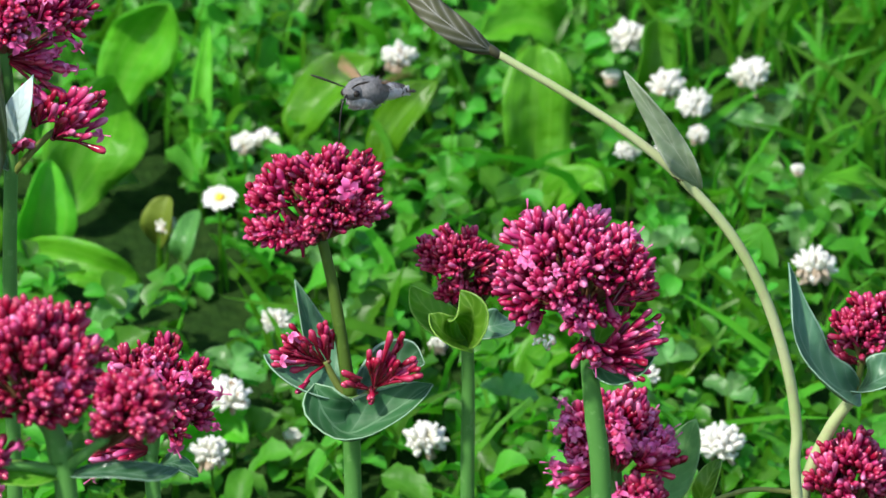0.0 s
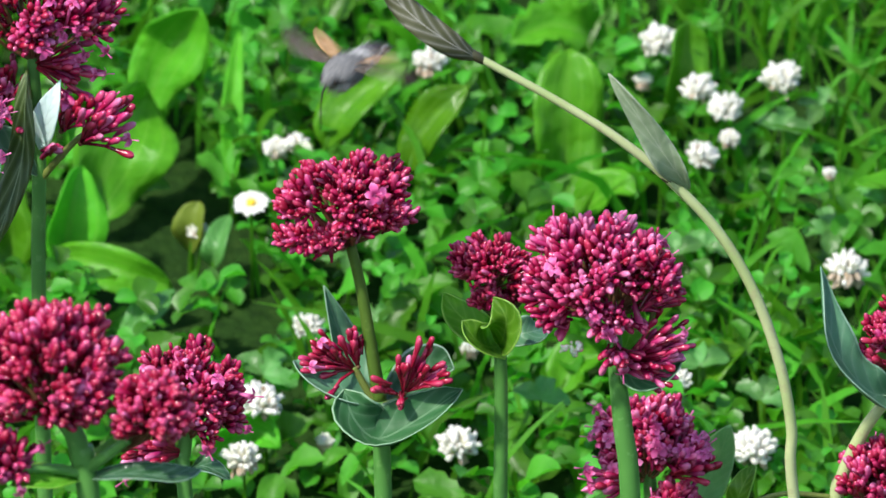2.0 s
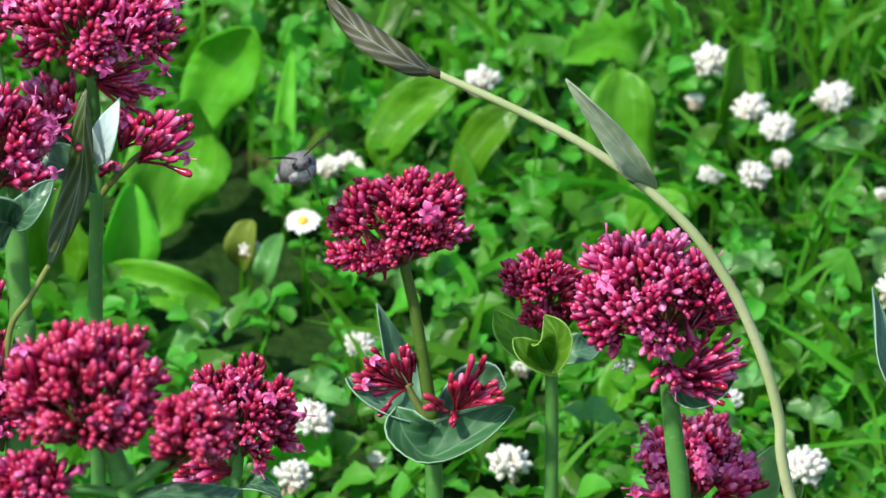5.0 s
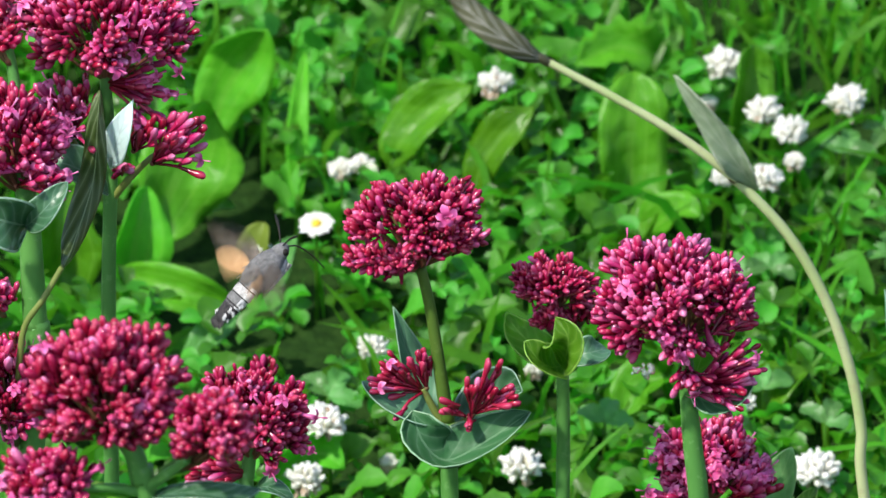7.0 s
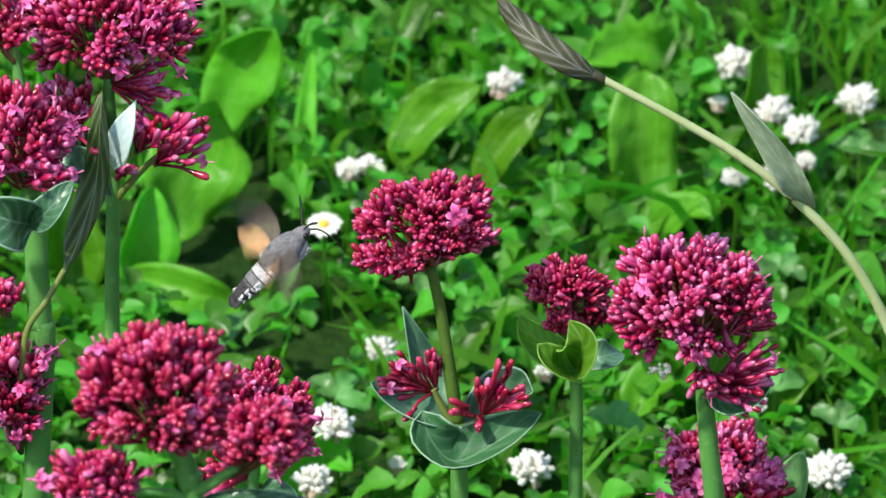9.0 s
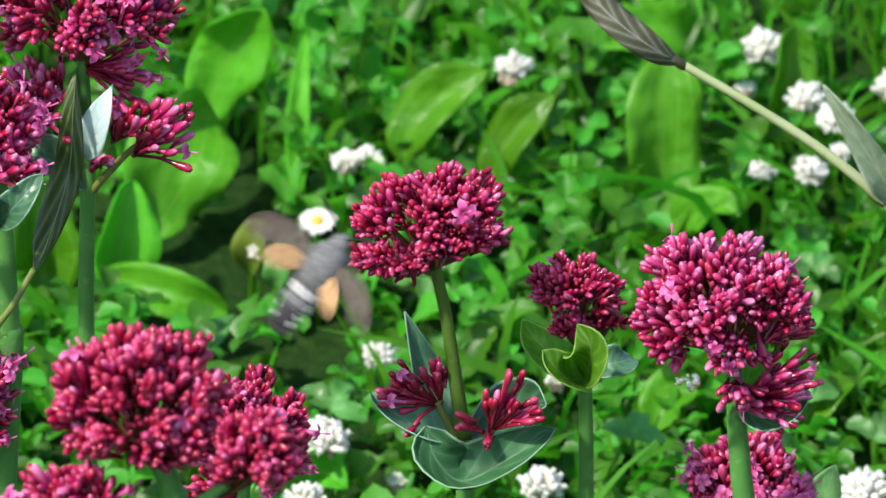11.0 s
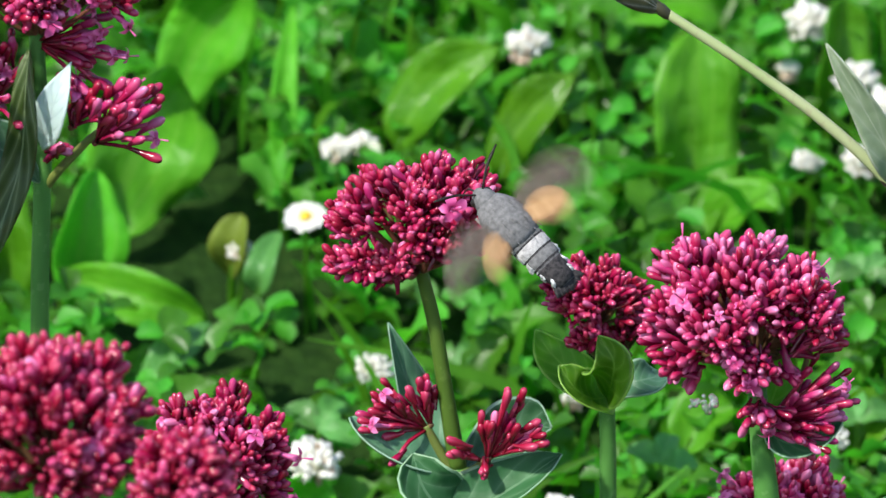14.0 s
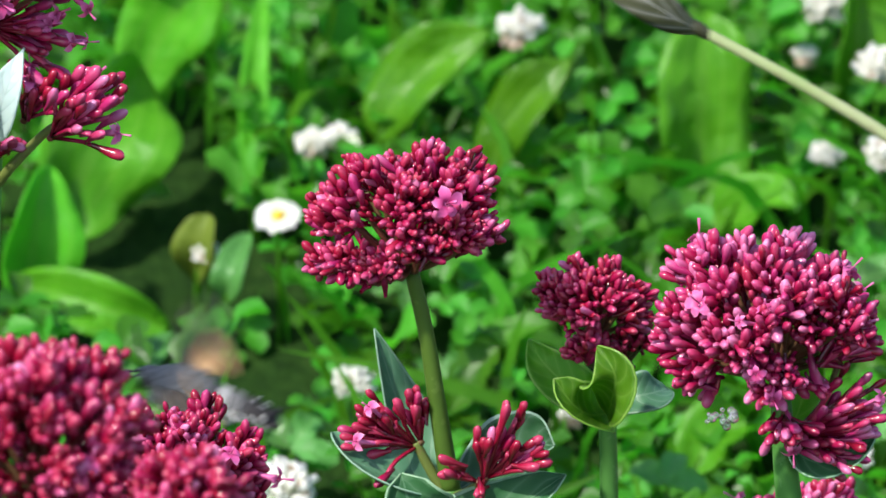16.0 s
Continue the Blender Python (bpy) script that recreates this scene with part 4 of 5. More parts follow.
def hawk_moth():
    m = thing("hawk_moth", (-0.05, 0, 0.37), "grey hovering hawk-moth with orange hind wings and banded tail", "moth")
    rng = random.Random(5)
    bm = bmesh.new()
    revolve(bm, [(-0.003, 0.0056), (-0.001, 0.0070), (0.002, 0.0081), (0.006, 0.0084), (0.010, 0.0078), (0.013, 0.0064), (0.0155, 0.0047)], None, 16, 0.76)
    for k in range(60):
        y, w = rng.uniform(-0.003, 0.014), rng.uniform(0, 6.28)
        r = 0.0080 - 0.0020 * ((y - 0.005) / 0.008) ** 2
        q = Vector((math.cos(w) * r, y, math.sin(w) * r * 0.85))
        tube(bm, [q, q * 1.06 + Vector((0, -0.0022, 0))], [0.00025, 0.0001], 4, cap=False)
    part("thorax", bm, FUR, m, "furry grey thorax")
    bm = bmesh.new()
    revolve(bm, [(0.0135, 0.0042), (0.016, 0.0043), (0.018, 0.0038), (0.0200, 0.0026), (0.0212, 0.0010)])
    part("head", bm, FUR, m)
    bm = bmesh.new()
    blob(bm, (0, 0.0095, -0.0030), (0.0062, 0.0072, 0.0046), None, 10, 14)
    for k in range(120):
        y, w = rng.uniform(0.003, 0.016), rng.uniform(3.3, 6.1)
        q = Vector((math.cos(w) * 0.0058, y, -0.003 + math.sin(w) * 0.0042))
        tube(bm, [q, q * 1.05 + Vector((0, -0.0024, 0))], [0.0004, 0.0001], 4, cap=False)
    part("breast_fur", bm, FUR_PALE, m, "pale shaggy breast fur")
    for sx in (-1, 1):
        bm = bmesh.new()
        blob(bm, (sx * 0.0031, 0.0180, -0.0004), (0.0014, 0.0017, 0.0017))
        part("eye", bm, CHITIN, m, "glossy dark eye")
        bm = bmesh.new()
        tube(bm, spline([Vector((sx * 0.0015, 0.0195, 0.0018)), Vector((sx * 0.0075, 0.0238, 0.0042)), Vector((sx * 0.0145, 0.0268, 0.0060))], 10), [0.00035, 0.0004, 0.0005, 0.0006, 0.0003], 6)
        part("antenna", bm, CHITIN, m, "thin dark clubbed antenna")
    bm = bmesh.new()
    tube(bm, spline([Vector((0, 0.0208, -0.001)), Vector((0, 0.0235, -0.0045)), Vector((0, 0.0245, -0.012)), Vector((0, 0.024, -0.0205))], 12), [0.0004, 0.00032, 0.00026], 6)
    part("proboscis", bm, CHITIN, m, "long thin dark tongue")
    bm = bmesh.new()
    revolve(bm, [(0.0, 0.0060), (-0.0034, 0.0066), (-0.0040, 0.0061), (-0.0047, 0.0065), (-0.0078, 0.0064), (-0.0084, 0.0058), (-0.0091, 0.0063), (-0.0120, 0.0059), (-0.0127, 0.0053), (-0.0134, 0.0056), (-0.0160, 0.0051), (-0.0195, 0.0044), (-0.0220, 0.0032)],
            lambda i, j: 2 if i in (1, 4, 7) or i > 8 else (1 if j >= 7 or j == 0 else 4 if i in (2, 3) else 3 if i == 8 else 0), 16, 0.64)
    part("abdomen", bm, [FUR, FUR_WHITE, FUR_DARK, FUR_DUSK, FUR_PALE], m, "grey abdomen with dark rings and white sides")
    for sx in (-1, 1):
        for y in (-0.0095, -0.0140, -0.0180):
            bm = bmesh.new()
            for k in range(12):
                q = Vector((sx * (0.0050 + 0.20 * (y + 0.0095)), y + rng.uniform(-0.0009, 0.0009), rng.uniform(-0.0012, 0.0014)))
                tube(bm, [q, q + Vector((sx * rng.uniform(0.0006, 0.0016), rng.uniform(-0.0026, -0.0012), rng.uniform(-0.0008, 0.0008)))], [0.0008, 0.0003], 5)
            part("side_tuft", bm, FUR_WHITE, m, "white side tuft")
    for k in range(15):
        bm = bmesh.new()
        v = (k - 7) / 7
        a = Vector((v * 0.0034, -0.0190, 0))
        tube(bm, [a, a + Vector((v * 0.0016, -0.003, 0)), a + Vector((v * 0.0026, -0.0062 + 0.0016 * abs(v), rng.uniform(-0.0005, 0.0005)))], [0.0009, 0.0008, 0.0003], 5)
        part("tail_scale", bm, FUR_DARK, m)
    wings = []
    for sx in (-1, 1):
        for kind, mat, label in (("forewing", WING_BROWN, "grey-brown narrow forewing"), ("hindwing", WING_ORANGE, "small orange hindwing")):
            bm = bmesh.new()
            if kind == "forewing":
                rib, wide, cut = [(0, 0, 0), (sx * 0.011, 0.0025, 0), (sx * 0.022, 0.0015, 0), (sx * 0.0305, -0.0020, 0)], 0.0120, (0.48, 0.5)
            else:
                rib, wide, cut = [(0, 0, 0), (sx * 0.009, -0.0022, 0), (sx * 0.0170, -0.0060, 0)], 0.0098, (0.55, 0.5)
            blade(bm, [Vector(q) for q in rib], wide, (0, 0, 1), 0.1, 8, 4, cut)
            w = part(kind, bm, mat, m, label)
            thicken(w, 0.0002)
            w.location = (sx * 0.0042, 0.0070 if kind == "forewing" else 0.0030, 0.0025)
            wings.append((w, sx, kind))
    return m, wings


MOTH, WINGS = hawk_moth()


# ---- lawn ----
CLEAR = []


def free(p):
    """Whether a leaf at p leaves the flowers and broad leaves open to the south, where the lawn is trodden low."""
    for q, r in CLEAR:
        d = p - q
        along = d.y * -0.94 + d.z * 0.342
        if along > -0.004 and (d - Vector((0, -0.94, 0.342)) * along).length < r:
            return False
    return True


# spots where leaves sink and thin out, baring the shade-dark soil
HOLLOWS = [((-0.1527, 0.5039, 0.1255), 0.036, 0.06), ((-0.1527, 0.5039, 0.1255), 0.03, 0.05), ((-0.1340, 0.4835, 0.1204), 0.022, 0.03), ((-0.0796, 0.5109, 0.1272), 0.018, 0.03), ((-0.0222, 0.5293, 0.1318), 0.018, 0.04), ((0.0173, 0.5617, 0.1399), 0.012, 0.03), ((0.0589, 0.4931, 0.1228), 0.02, 0.03), ((0.1308, 0.4360, 0.1086), 0.02, 0.03), ((0.1901, 0.6097, 0.1518), 0.03, 0.03), ((0.0246, 0.3743, 0.0932), 0.02, 0.025), ((-0.0987, 0.4006, 0.0997), 0.02, 0.03), ((0.1193, 0.6749, 0.1681), 0.03, 0.03), ((0.1385, 0.5620, 0.1399), 0.035, 0.05), ((-0.2108, 0.5197, 0.1294), 0.035, 0.05), ((-0.1697, 0.4564, 0.1137), 0.05, 0.05),
           ((0.17, 0.70, 0.174), 0.045, 0.05), ((0.21, 0.57, 0.142), 0.03, 0.05), ((0.125, 0.63, 0.157), 0.02, 0.03), ((0.15, 0.60, 0.149), 0.03, 0.04), ((0.20, 0.66, 0.164), 0.03, 0.05), ((0.185, 0.50, 0.125), 0.03, 0.04), ((-0.13, 0.44, 0.11), 0.03, 0.04)]


def hollow(x, y):
    return sum(((x - q[0]) / a) ** 2 + ((y - q[1]) / b) ** 2 < 1 for q, a, b in HOLLOWS)


def trefoil(bm, at, size, up, spin, rng):
    """Three clover leaflets on a thin stalk."""
    up = Vector(up).normalized()
    a = up.orthogonal().normalized()
    a = Matrix.Rotation(spin, 3, up) @ a
    for k in range(3):
        d = Matrix.Rotation(2.094 * k + rng.uniform(-0.15, 0.15), 3, up) @ a
        s = size * rng.uniform(0.85, 1.1)
        blade(bm, [at, at + d * s * 0.5 + up * s * 0.10, at + d * s + up * s * rng.uniform(-0.12, 0.12)], s * 0.92, up, rng.uniform(0.1, 0.5), 5, 4, (0.62, 0.55), 0.1, 0, rng.randrange(99), rng.uniform(0.05, 0.3))


def lawn_leaves():
    rng = random.Random(77)
    bm = bmesh.new()
    for k in range(4300):
        if k < 3300:
            x, y = rng.uniform(-0.30, 0.36), rng.uniform(0.16, 0.95)
        else:
            x, y = rng.uniform(-0.7, 0.7), rng.uniform(-0.35, 1.3)
        dense = noise.noise((x * 7, y * 5, 3.0))
        if dense < -0.38:
            continue
        tall = 0.008 + 0.052 * rng.random() ** 1.6 + 0.015 * dense
        sunk = hollow(x, y)
        if sunk:
            tall *= 0.3
        at = Vector((x, y, ground_z(x, y) + max(0.006, tall)))
        if not free(at) or rng.random() < 0.45 * sunk:
            continue
        up = Vector((rng.gauss(0, 0.45), rng.gauss(-0.25, 0.45), 1))
        trefoil(bm, at, rng.uniform(0.0060, 0.0140), up, rng.uniform(0, 6.28), rng)
    ob = part("clover_leaves", bm, CLOVER, None)
    tagged(ob, "dense green clover leaves covering the lawn", "clover", kind="stuff")


def lawn_grass():
    rng = random.Random(78)
    bm = bmesh.new()
    for k in range(2300):
        if k >= 1700:
            x, y = rng.uniform(-0.30, 0.36), rng.uniform(0.5, 1.0)
        elif k < 850:
            x, y = rng.uniform(-0.30, 0.36), rng.uniform(0.16, 0.98)
        elif k < 1250:
            x, y = rng.uniform(0.10, 0.34), rng.uniform(0.35, 0.8)
        else:
            x, y = rng.uniform(-0.7, 0.7), rng.uniform(-0.35, 1.3)
        z = ground_z(x, y) - 0.004
        h = rng.uniform(0.03, 0.085)
        lean = Vector((rng.gauss(0, 0.45), rng.gauss(0, 0.35), 0)) * h
        a = Vector((x, y, z))
        if not free(a + Vector((0, 0, h * 0.6)) + lean * 0.4) or not free(a + Vector((0, 0, h * 0.85)) + lean) or (x < 0 and rng.random() < 0.6 * hollow(x, y)):
            continue
        blade(bm, [a, a + Vector((0, 0, h * 0.6)) + lean * 0.35, a + Vector((0, 0, h * rng.uniform(0.75, 1.0))) + lean], rng.uniform(0.0018, 0.0038) if k >= 850 else rng.uniform(0.0025, 0.0060), (rng.gauss(0, 1), -1, 0.3), 0.1, 4, 2, (0.3, 0.6))
    ob = part("grass", bm, GRASS, None)
    tagged(ob, "fresh green grass blades among the clover", "grass", kind="stuff")


def clover_floret_mesh(name, material):
    """A narrow floret with a folded standard petal, tip at the origin."""
    bm = bmesh.new()
    tube(bm, [Vector((0, 0, -0.0085)), Vector((0, 0, -0.005)), Vector((0, 0.0003, -0.002)), Vector((0, 0.0005, 0))], [0.0006, 0.0011, 0.0013, 0.0008], 7)
    blade(bm, [Vector((0, 0.0002, -0.006)), Vector((0, 0.0012, -0.0025)), Vector((0, 0.0017, 0.0004))], 0.0030, (0, -1, 0.3), 0.7, 5, 4, (0.6, 0.7))
    me = bpy.data.meshes.new(name)
    bm.to_mesh(me)
    bm.free()
    me.polygons.foreach_set("use_smooth", [True] * len(me.polygons))
    me.materials.append(material)
    return me


CLOVER_FLORETS = [clover_floret_mesh("floret", WHITE), clover_floret_mesh("faded_floret", FADED)]


def clover_head(at, radius, seed, faded=0.0):
    """A round white clover flower on a thin stalk."""
    rng = random.Random(seed)
    at = Vector(at)
    foot = Vector((at.x + rng.uniform(-0.01, 0.01), at.y + rng.uniform(0, 0.01), ground_z(at.x, at.y) - 0.002))
    CLEAR.append((at, radius * 1.25))
    e = thing("clover_flower", foot, "white clover flower head on a thin stalk" if faded < 0.3 else "white clover flower head with browning lower florets", "flower", "white clover flowers")
    bm = bmesh.new()
    c = at - foot
    tube(bm, spline([Vector((0, 0, 0)), c * 0.5 + Vector((0.002, 0, 0)), c - Vector((0, 0, radius * 0.3))], 10), [0.0008, 0.0007], 6)
    part("stalk", bm, GRASS, e)
    count = 70
    for k in range(count):
        z = 1 - 1.75 * (k + 0.5) / count
        w = 2.39996 * k
        r = math.sqrt(max(0, 1 - z * z))
        v = (Vector((r * math.cos(w), r * math.sin(w), z)) + Vector((rng.gauss(0, 0.1), rng.gauss(0, 0.1), rng.gauss(0, 0.1)))).normalized()
        spent = rng.random() < (faded * 1.6 if z < 0.1 else 0)
        tip = Vector((v.x, v.y, v.z * 0.8)) * radius * rng.uniform(0.72, 1.12)
        axis = v + Vector((0, 0, 0.45))
        if spent:
            tip, axis = Vector((tip.x * 0.75, tip.y * 0.75, tip.z - radius * 0.4)), Vector((v.x * 0.6, v.y * 0.6, -0.8))
        child_mesh("faded_floret" if spent else "floret", CLOVER_FLORETS[1 if spent else 0], e, c + tip, axis, rng.uniform(0, 6.28), radius / 0.01 * rng.uniform(0.95, 1.3))
    return e


def daisy(at, radius):
    at = Vector(at)
    foot = Vector((at.x, at.y + 0.005, ground_z(at.x, at.y)))
    CLEAR.append((at, radius * 1.25))
    e = thing("daisy", foot, "white daisy with a yellow centre", "flower")
    c = at - foot
    face = Vector((-0.12, -0.38, 0.92)).normalized()
    bm = bmesh.new()
    tube(bm, spline([Vector((0, 0, 0)), c * 0.5, c - face * 0.001], 8), [0.0009, 0.0008], 6)
    part("stalk", bm, GRASS, e)
    rng = random.Random(3)
    side = face.orthogonal().normalized()
    for k in range(22):
        d = Matrix.Rotation(2 * math.pi * k / 22 + rng.uniform(-0.06, 0.06), 3, face) @ side
        bm = bmesh.new()
        r = radius * rng.uniform(0.9, 1.05)
        blade(bm, [c + d * radius * 0.2, c + d * r * 0.6 + face * 0.0008, c + d * r + face * rng.uniform(-0.001, 0.001)], radius * 0.34, face, 0.2, 4, 2, (0.65, 0.5))
        part("petal", bm, WHITE, e)
    bm = bmesh.new()
    turn = face.to_track_quat("Y", "Z").to_matrix()
    blob(bm, c + face * 0.0006, (radius * 0.26, radius * 0.15, radius * 0.26), turn, 6, 12)
    part("disc", bm, YELLOW, e, "yellow domed disc")


def broad_leaf(points, width, facing, seed, material=BROAD, cup=0.25, shape=(0.5, 0.7), teeth=0.0, wave=0.22, name="plantain_leaf", label="broad fresh green plantain leaf rising from the lawn", steps=16):
    p = [Vector(q) for q in points]
    CLEAR.extend((q, width * 0.34) for q in spline(p, 7)[3:])
    e = new(name)
    e.location = p[0]
    e.empty_display_size = 0.01
    tagged(e, label, "leaf", "broad lawn leaves")
    bm = bmesh.new()
    blade(bm, [q - p[0] for q in p], width, facing, cup, steps, 6, shape, wave, teeth, seed, 0.38)
    thicken(part("blade", bm, material, e), 0.0006)
    bm = bmesh.new()
    low = Vector((0, 0.004, ground_z(p[0].x, p[0].y) - p[0].z - 0.004))
    tube(bm, [low, low * 0.5, Vector((0, 0, 0)), (p[1] - p[0]) * 0.5], [0.0022, 0.0016, 0.0010], 6)
    part("leaf_stalk", bm, GRASS, e)
    return e


def lawn_things():
    spots = [((0.0862, 0.5800, 0.1944), 38, 0.1), ((0.1041, 0.5413, 0.1848), 32, 0.1), ((0.1156, 0.5251, 0.1807), 32, 0.0), ((0.1425, 0.5493, 0.1868), 36, 0.1), ((0.0847, 0.4949, 0.1682), 23, 0.0),
             ((0.1049, 0.4948, 0.1682), 30, 0.3), ((0.0784, 0.5552, 0.1832), 18, 0.7), ((-0.0207, 0.5629, 0.1902), 34, 0.45), ((-0.0913, 0.5007, 0.1697), 24, 0.3), ((-0.0824, 0.4961, 0.1735), 24, 0.1), ((-0.0749, 0.3608, 0.1349), 28, 0.0), ((-0.0958, 0.2950, 0.1235), 41, 0.1),
             ((-0.1032, 0.2602, 0.1098), 34, 0.4), ((-0.0080, 0.2703, 0.1123), 38, 0.15), ((0.1226, 0.2593, 0.1146), 41, 0.1), ((0.0896, 0.3178, 0.1241), 28, 0.0), ((-0.0023, 0.3659, 0.1211), 18, 0.7), ((0.1683, 0.3958, 0.1486), 38, 0.5),
             ((-0.1264, 0.4598, 0.1445), 20, 0.2), ((0.1178, 0.5162, 0.1685), 20, 0.4), ((0.1627, 0.4713, 0.1673), 13, 0.6), ((-0.0672, 0.3112, 0.0975), 17, 0.9), ((-0.0668, 0.3100, 0.0972), 16, 0.9)]
    for k, (at, r, faded) in enumerate(spots):
        clover_head(at, r * 0.000262, 200 + k, faded)
    daisy((-0.1019, 0.4483, 0.1616), 33 * 0.000264)
    broad_leaf([(-0.1530, 0.5485, 0.1666), (-0.1469, 0.5523, 0.1875), (-0.1350, 0.5513, 0.2073), (-0.1257, 0.5400, 0.2245)], 0.034, (0.1, -0.85, 0.45), 1, shape=(0.6, 0.62), cup=0.1, wave=0.25)
    broad_leaf([(-0.1796, 0.4906, 0.1372), (-0.1732, 0.4978, 0.1540), (-0.1629, 0.5097, 0.1719), (-0.1505, 0.5383, 0.1840)], 0.046, (0.38, -0.85, 0.28), 2, cup=0.15, shape=(0.55, 0.62), wave=0.4)
    broad_leaf([(-0.0692, 0.5256, 0.1609), (-0.0627, 0.5260, 0.1760), (-0.0470, 0.5288, 0.1917), (-0.0305, 0.5274, 0.2013)], 0.026, (-0.25, -0.8, 0.55), 3, cup=0.1, shape=(0.48, 0.8), wave=0.35)
    broad_leaf([(-0.0310, 0.5216, 0.1499), (-0.0258, 0.5220, 0.1650), (-0.0143, 0.5248, 0.1807), (-0.0023, 0.5266, 0.1911)], 0.022, (-0.25, -0.8, 0.55), 4, cup=0.1, shape=(0.48, 0.8), wave=0.35)
    broad_leaf([(0.0432, 0.4948, 0.1332), (0.0411, 0.5075, 0.1564), (0.0420, 0.5128, 0.1877), (0.0441, 0.5233, 0.2103)], 0.036, (0.25, -0.85, 0.35), 5, shape=(0.6, 0.55), cup=0.12, wave=0.35)
    broad_leaf([(0.0471, 0.4994, 0.1344), (0.0549, 0.4967, 0.1437), (0.0665, 0.4916, 0.1524), (0.0743, 0.4871, 0.1513)], 0.022, (-0.1, -0.6, 0.8), 6)
    broad_leaf([(0.0623, 0.6099, 0.1819), (0.0489, 0.5963, 0.1935), (0.0343, 0.5926, 0.1976), (0.0172, 0.5784, 0.1940)], 0.030, (0.1, -0.8, 0.6), 7, teeth=0.3, shape=(0.55, 0.5), name="dandelion_leaf", label="toothed bright green dandelion leaf")
    broad_leaf([(-0.1922, 0.4427, 0.1402), (-0.1737, 0.4293, 0.1399), (-0.1542, 0.4230, 0.1353), (-0.1376, 0.4239, 0.1295)], 0.022, (0.35, -0.85, 0.2), 8)
    broad_leaf([(-0.1623, 0.3808, 0.1148), (-0.1532, 0.3807, 0.1258), (-0.1439, 0.3889, 0.1328), (-0.1366, 0.4063, 0.1352)], 0.016, (-0.35, -0.75, 0.55), 9, SHEEN)
    broad_leaf([(-0.1195, 0.4474, 0.1314), (-0.1178, 0.4444, 0.1427), (-0.1119, 0.4617, 0.1510)], 0.013, (-0.3, -0.8, 0.5), 31, SHEEN)
    broad_leaf([(-0.1115, 0.5145, 0.1481), (-0.1122, 0.5264, 0.1661), (-0.1112, 0.5347, 0.1881), (-0.1088, 0.5561, 0.2085)], 0.011, (0, -1, 0.3), 10, shape=(0.4, 0.6))
    broad_leaf([(0.0935, 0.5565, 0.1586), (0.0946, 0.5557, 0.1784), (0.0972, 0.5594, 0.1993), (0.0997, 0.5613, 0.2098)], 0.024, (0.5, -0.8, 0.2), 11, shape=(0.6, 0.5))
    broad_leaf([(-0.2144, 0.4401, 0.1196), (-0.2184, 0.4479, 0.1415), (-0.2194, 0.4466, 0.1612), (-0.2133, 0.4618, 0.1750)], 0.036, (0.38, -0.85, 0.28), 12)
    broad_leaf([(-0.1873, 0.4402, 0.1196), (-0.1868, 0.4479, 0.1415), (-0.1833, 0.4512, 0.1624), (-0.1792, 0.4619, 0.1750)], 0.030, (0.45, -0.82, 0.2), 13)
    broad_leaf([(-0.1300, 0.4660, 0.1310), (-0.1293, 0.4596, 0.1444), (-0.1276, 0.4590, 0.1520), (-0.1258, 0.4621, 0.1575)], 0.017, (-0.4, -0.8, 0.4), 20, OLIVE_LEAF, label="small rounded olive green leaf in the lawn")
    broad_leaf([(0.2084, 0.6302, 0.1869), (0.1950, 0.6104, 0.1920), (0.1814, 0.6001, 0.1944)], 0.012, (0, -0.5, 0.9), 15)
    broad_leaf([(0.2040, 0.4906, 0.1522), (0.1910, 0.4764, 0.1586), (0.1739, 0.4705, 0.1621)], 0.014, (0, -0.5, 0.9), 16)
    broad_leaf([(-0.1194, 0.2848, 0.0909), (-0.1144, 0.2860, 0.1012), (-0.0994, 0.2953, 0.1085), (-0.0867, 0.2904, 0.1023)], 0.024, (0.4, -0.85, 0.2), 17)
    broad_leaf([(0.0372, 0.3467, 0.1063), (0.0448, 0.3525, 0.1178), (0.0575, 0.3532, 0.1229)], 0.024, (0, -0.6, 0.8), 18)
    broad_leaf([(0.1008, 0.3467, 0.1063), (0.1059, 0.3525, 0.1178), (0.1213, 0.3576, 0.1240)], 0.022, (0, -0.6, 0.8), 19)


def toothed_trio(at, size, spin):
    """A low herb leaf of three toothed leaflets on one stalk."""
    at = Vector(at)
    foot = Vector((at.x, at.y + 0.004, ground_z(at.x, at.y) - 0.003))
    CLEAR.append((at, size * 0.9))
    e = thing("toothed_leaf", foot, "soft green toothed leaf of three leaflets in the lawn", "leaf", "toothed lawn leaves")
    c = at - foot
    bm = bmesh.new()
    tube(bm, [Vector((0, 0, 0)), c * 0.5, c], [0.0009, 0.0007], 6)
    part("leaf_stalk", bm, GRASS, e)
    up = Vector((0.1 * math.sin(spin * 3), -0.55, 0.85)).normalized()
    side = up.orthogonal().normalized()
    for k in range(3):
        d = Matrix.Rotation(spin + (k - 1) * 1.35, 3, up) @ side
        bm = bmesh.new()
        blade(bm, [c, c + d * size * 0.55 + up * size * 0.12, c + d * size * 1.15 - up * size * 0.05], size * 0.85, up, 0.15, 14, 6, (0.6, 0.6), 0.2, 0.14, int(spin * 10) + k, 0.25)
        part("leaflet", bm, SHEEN, e)


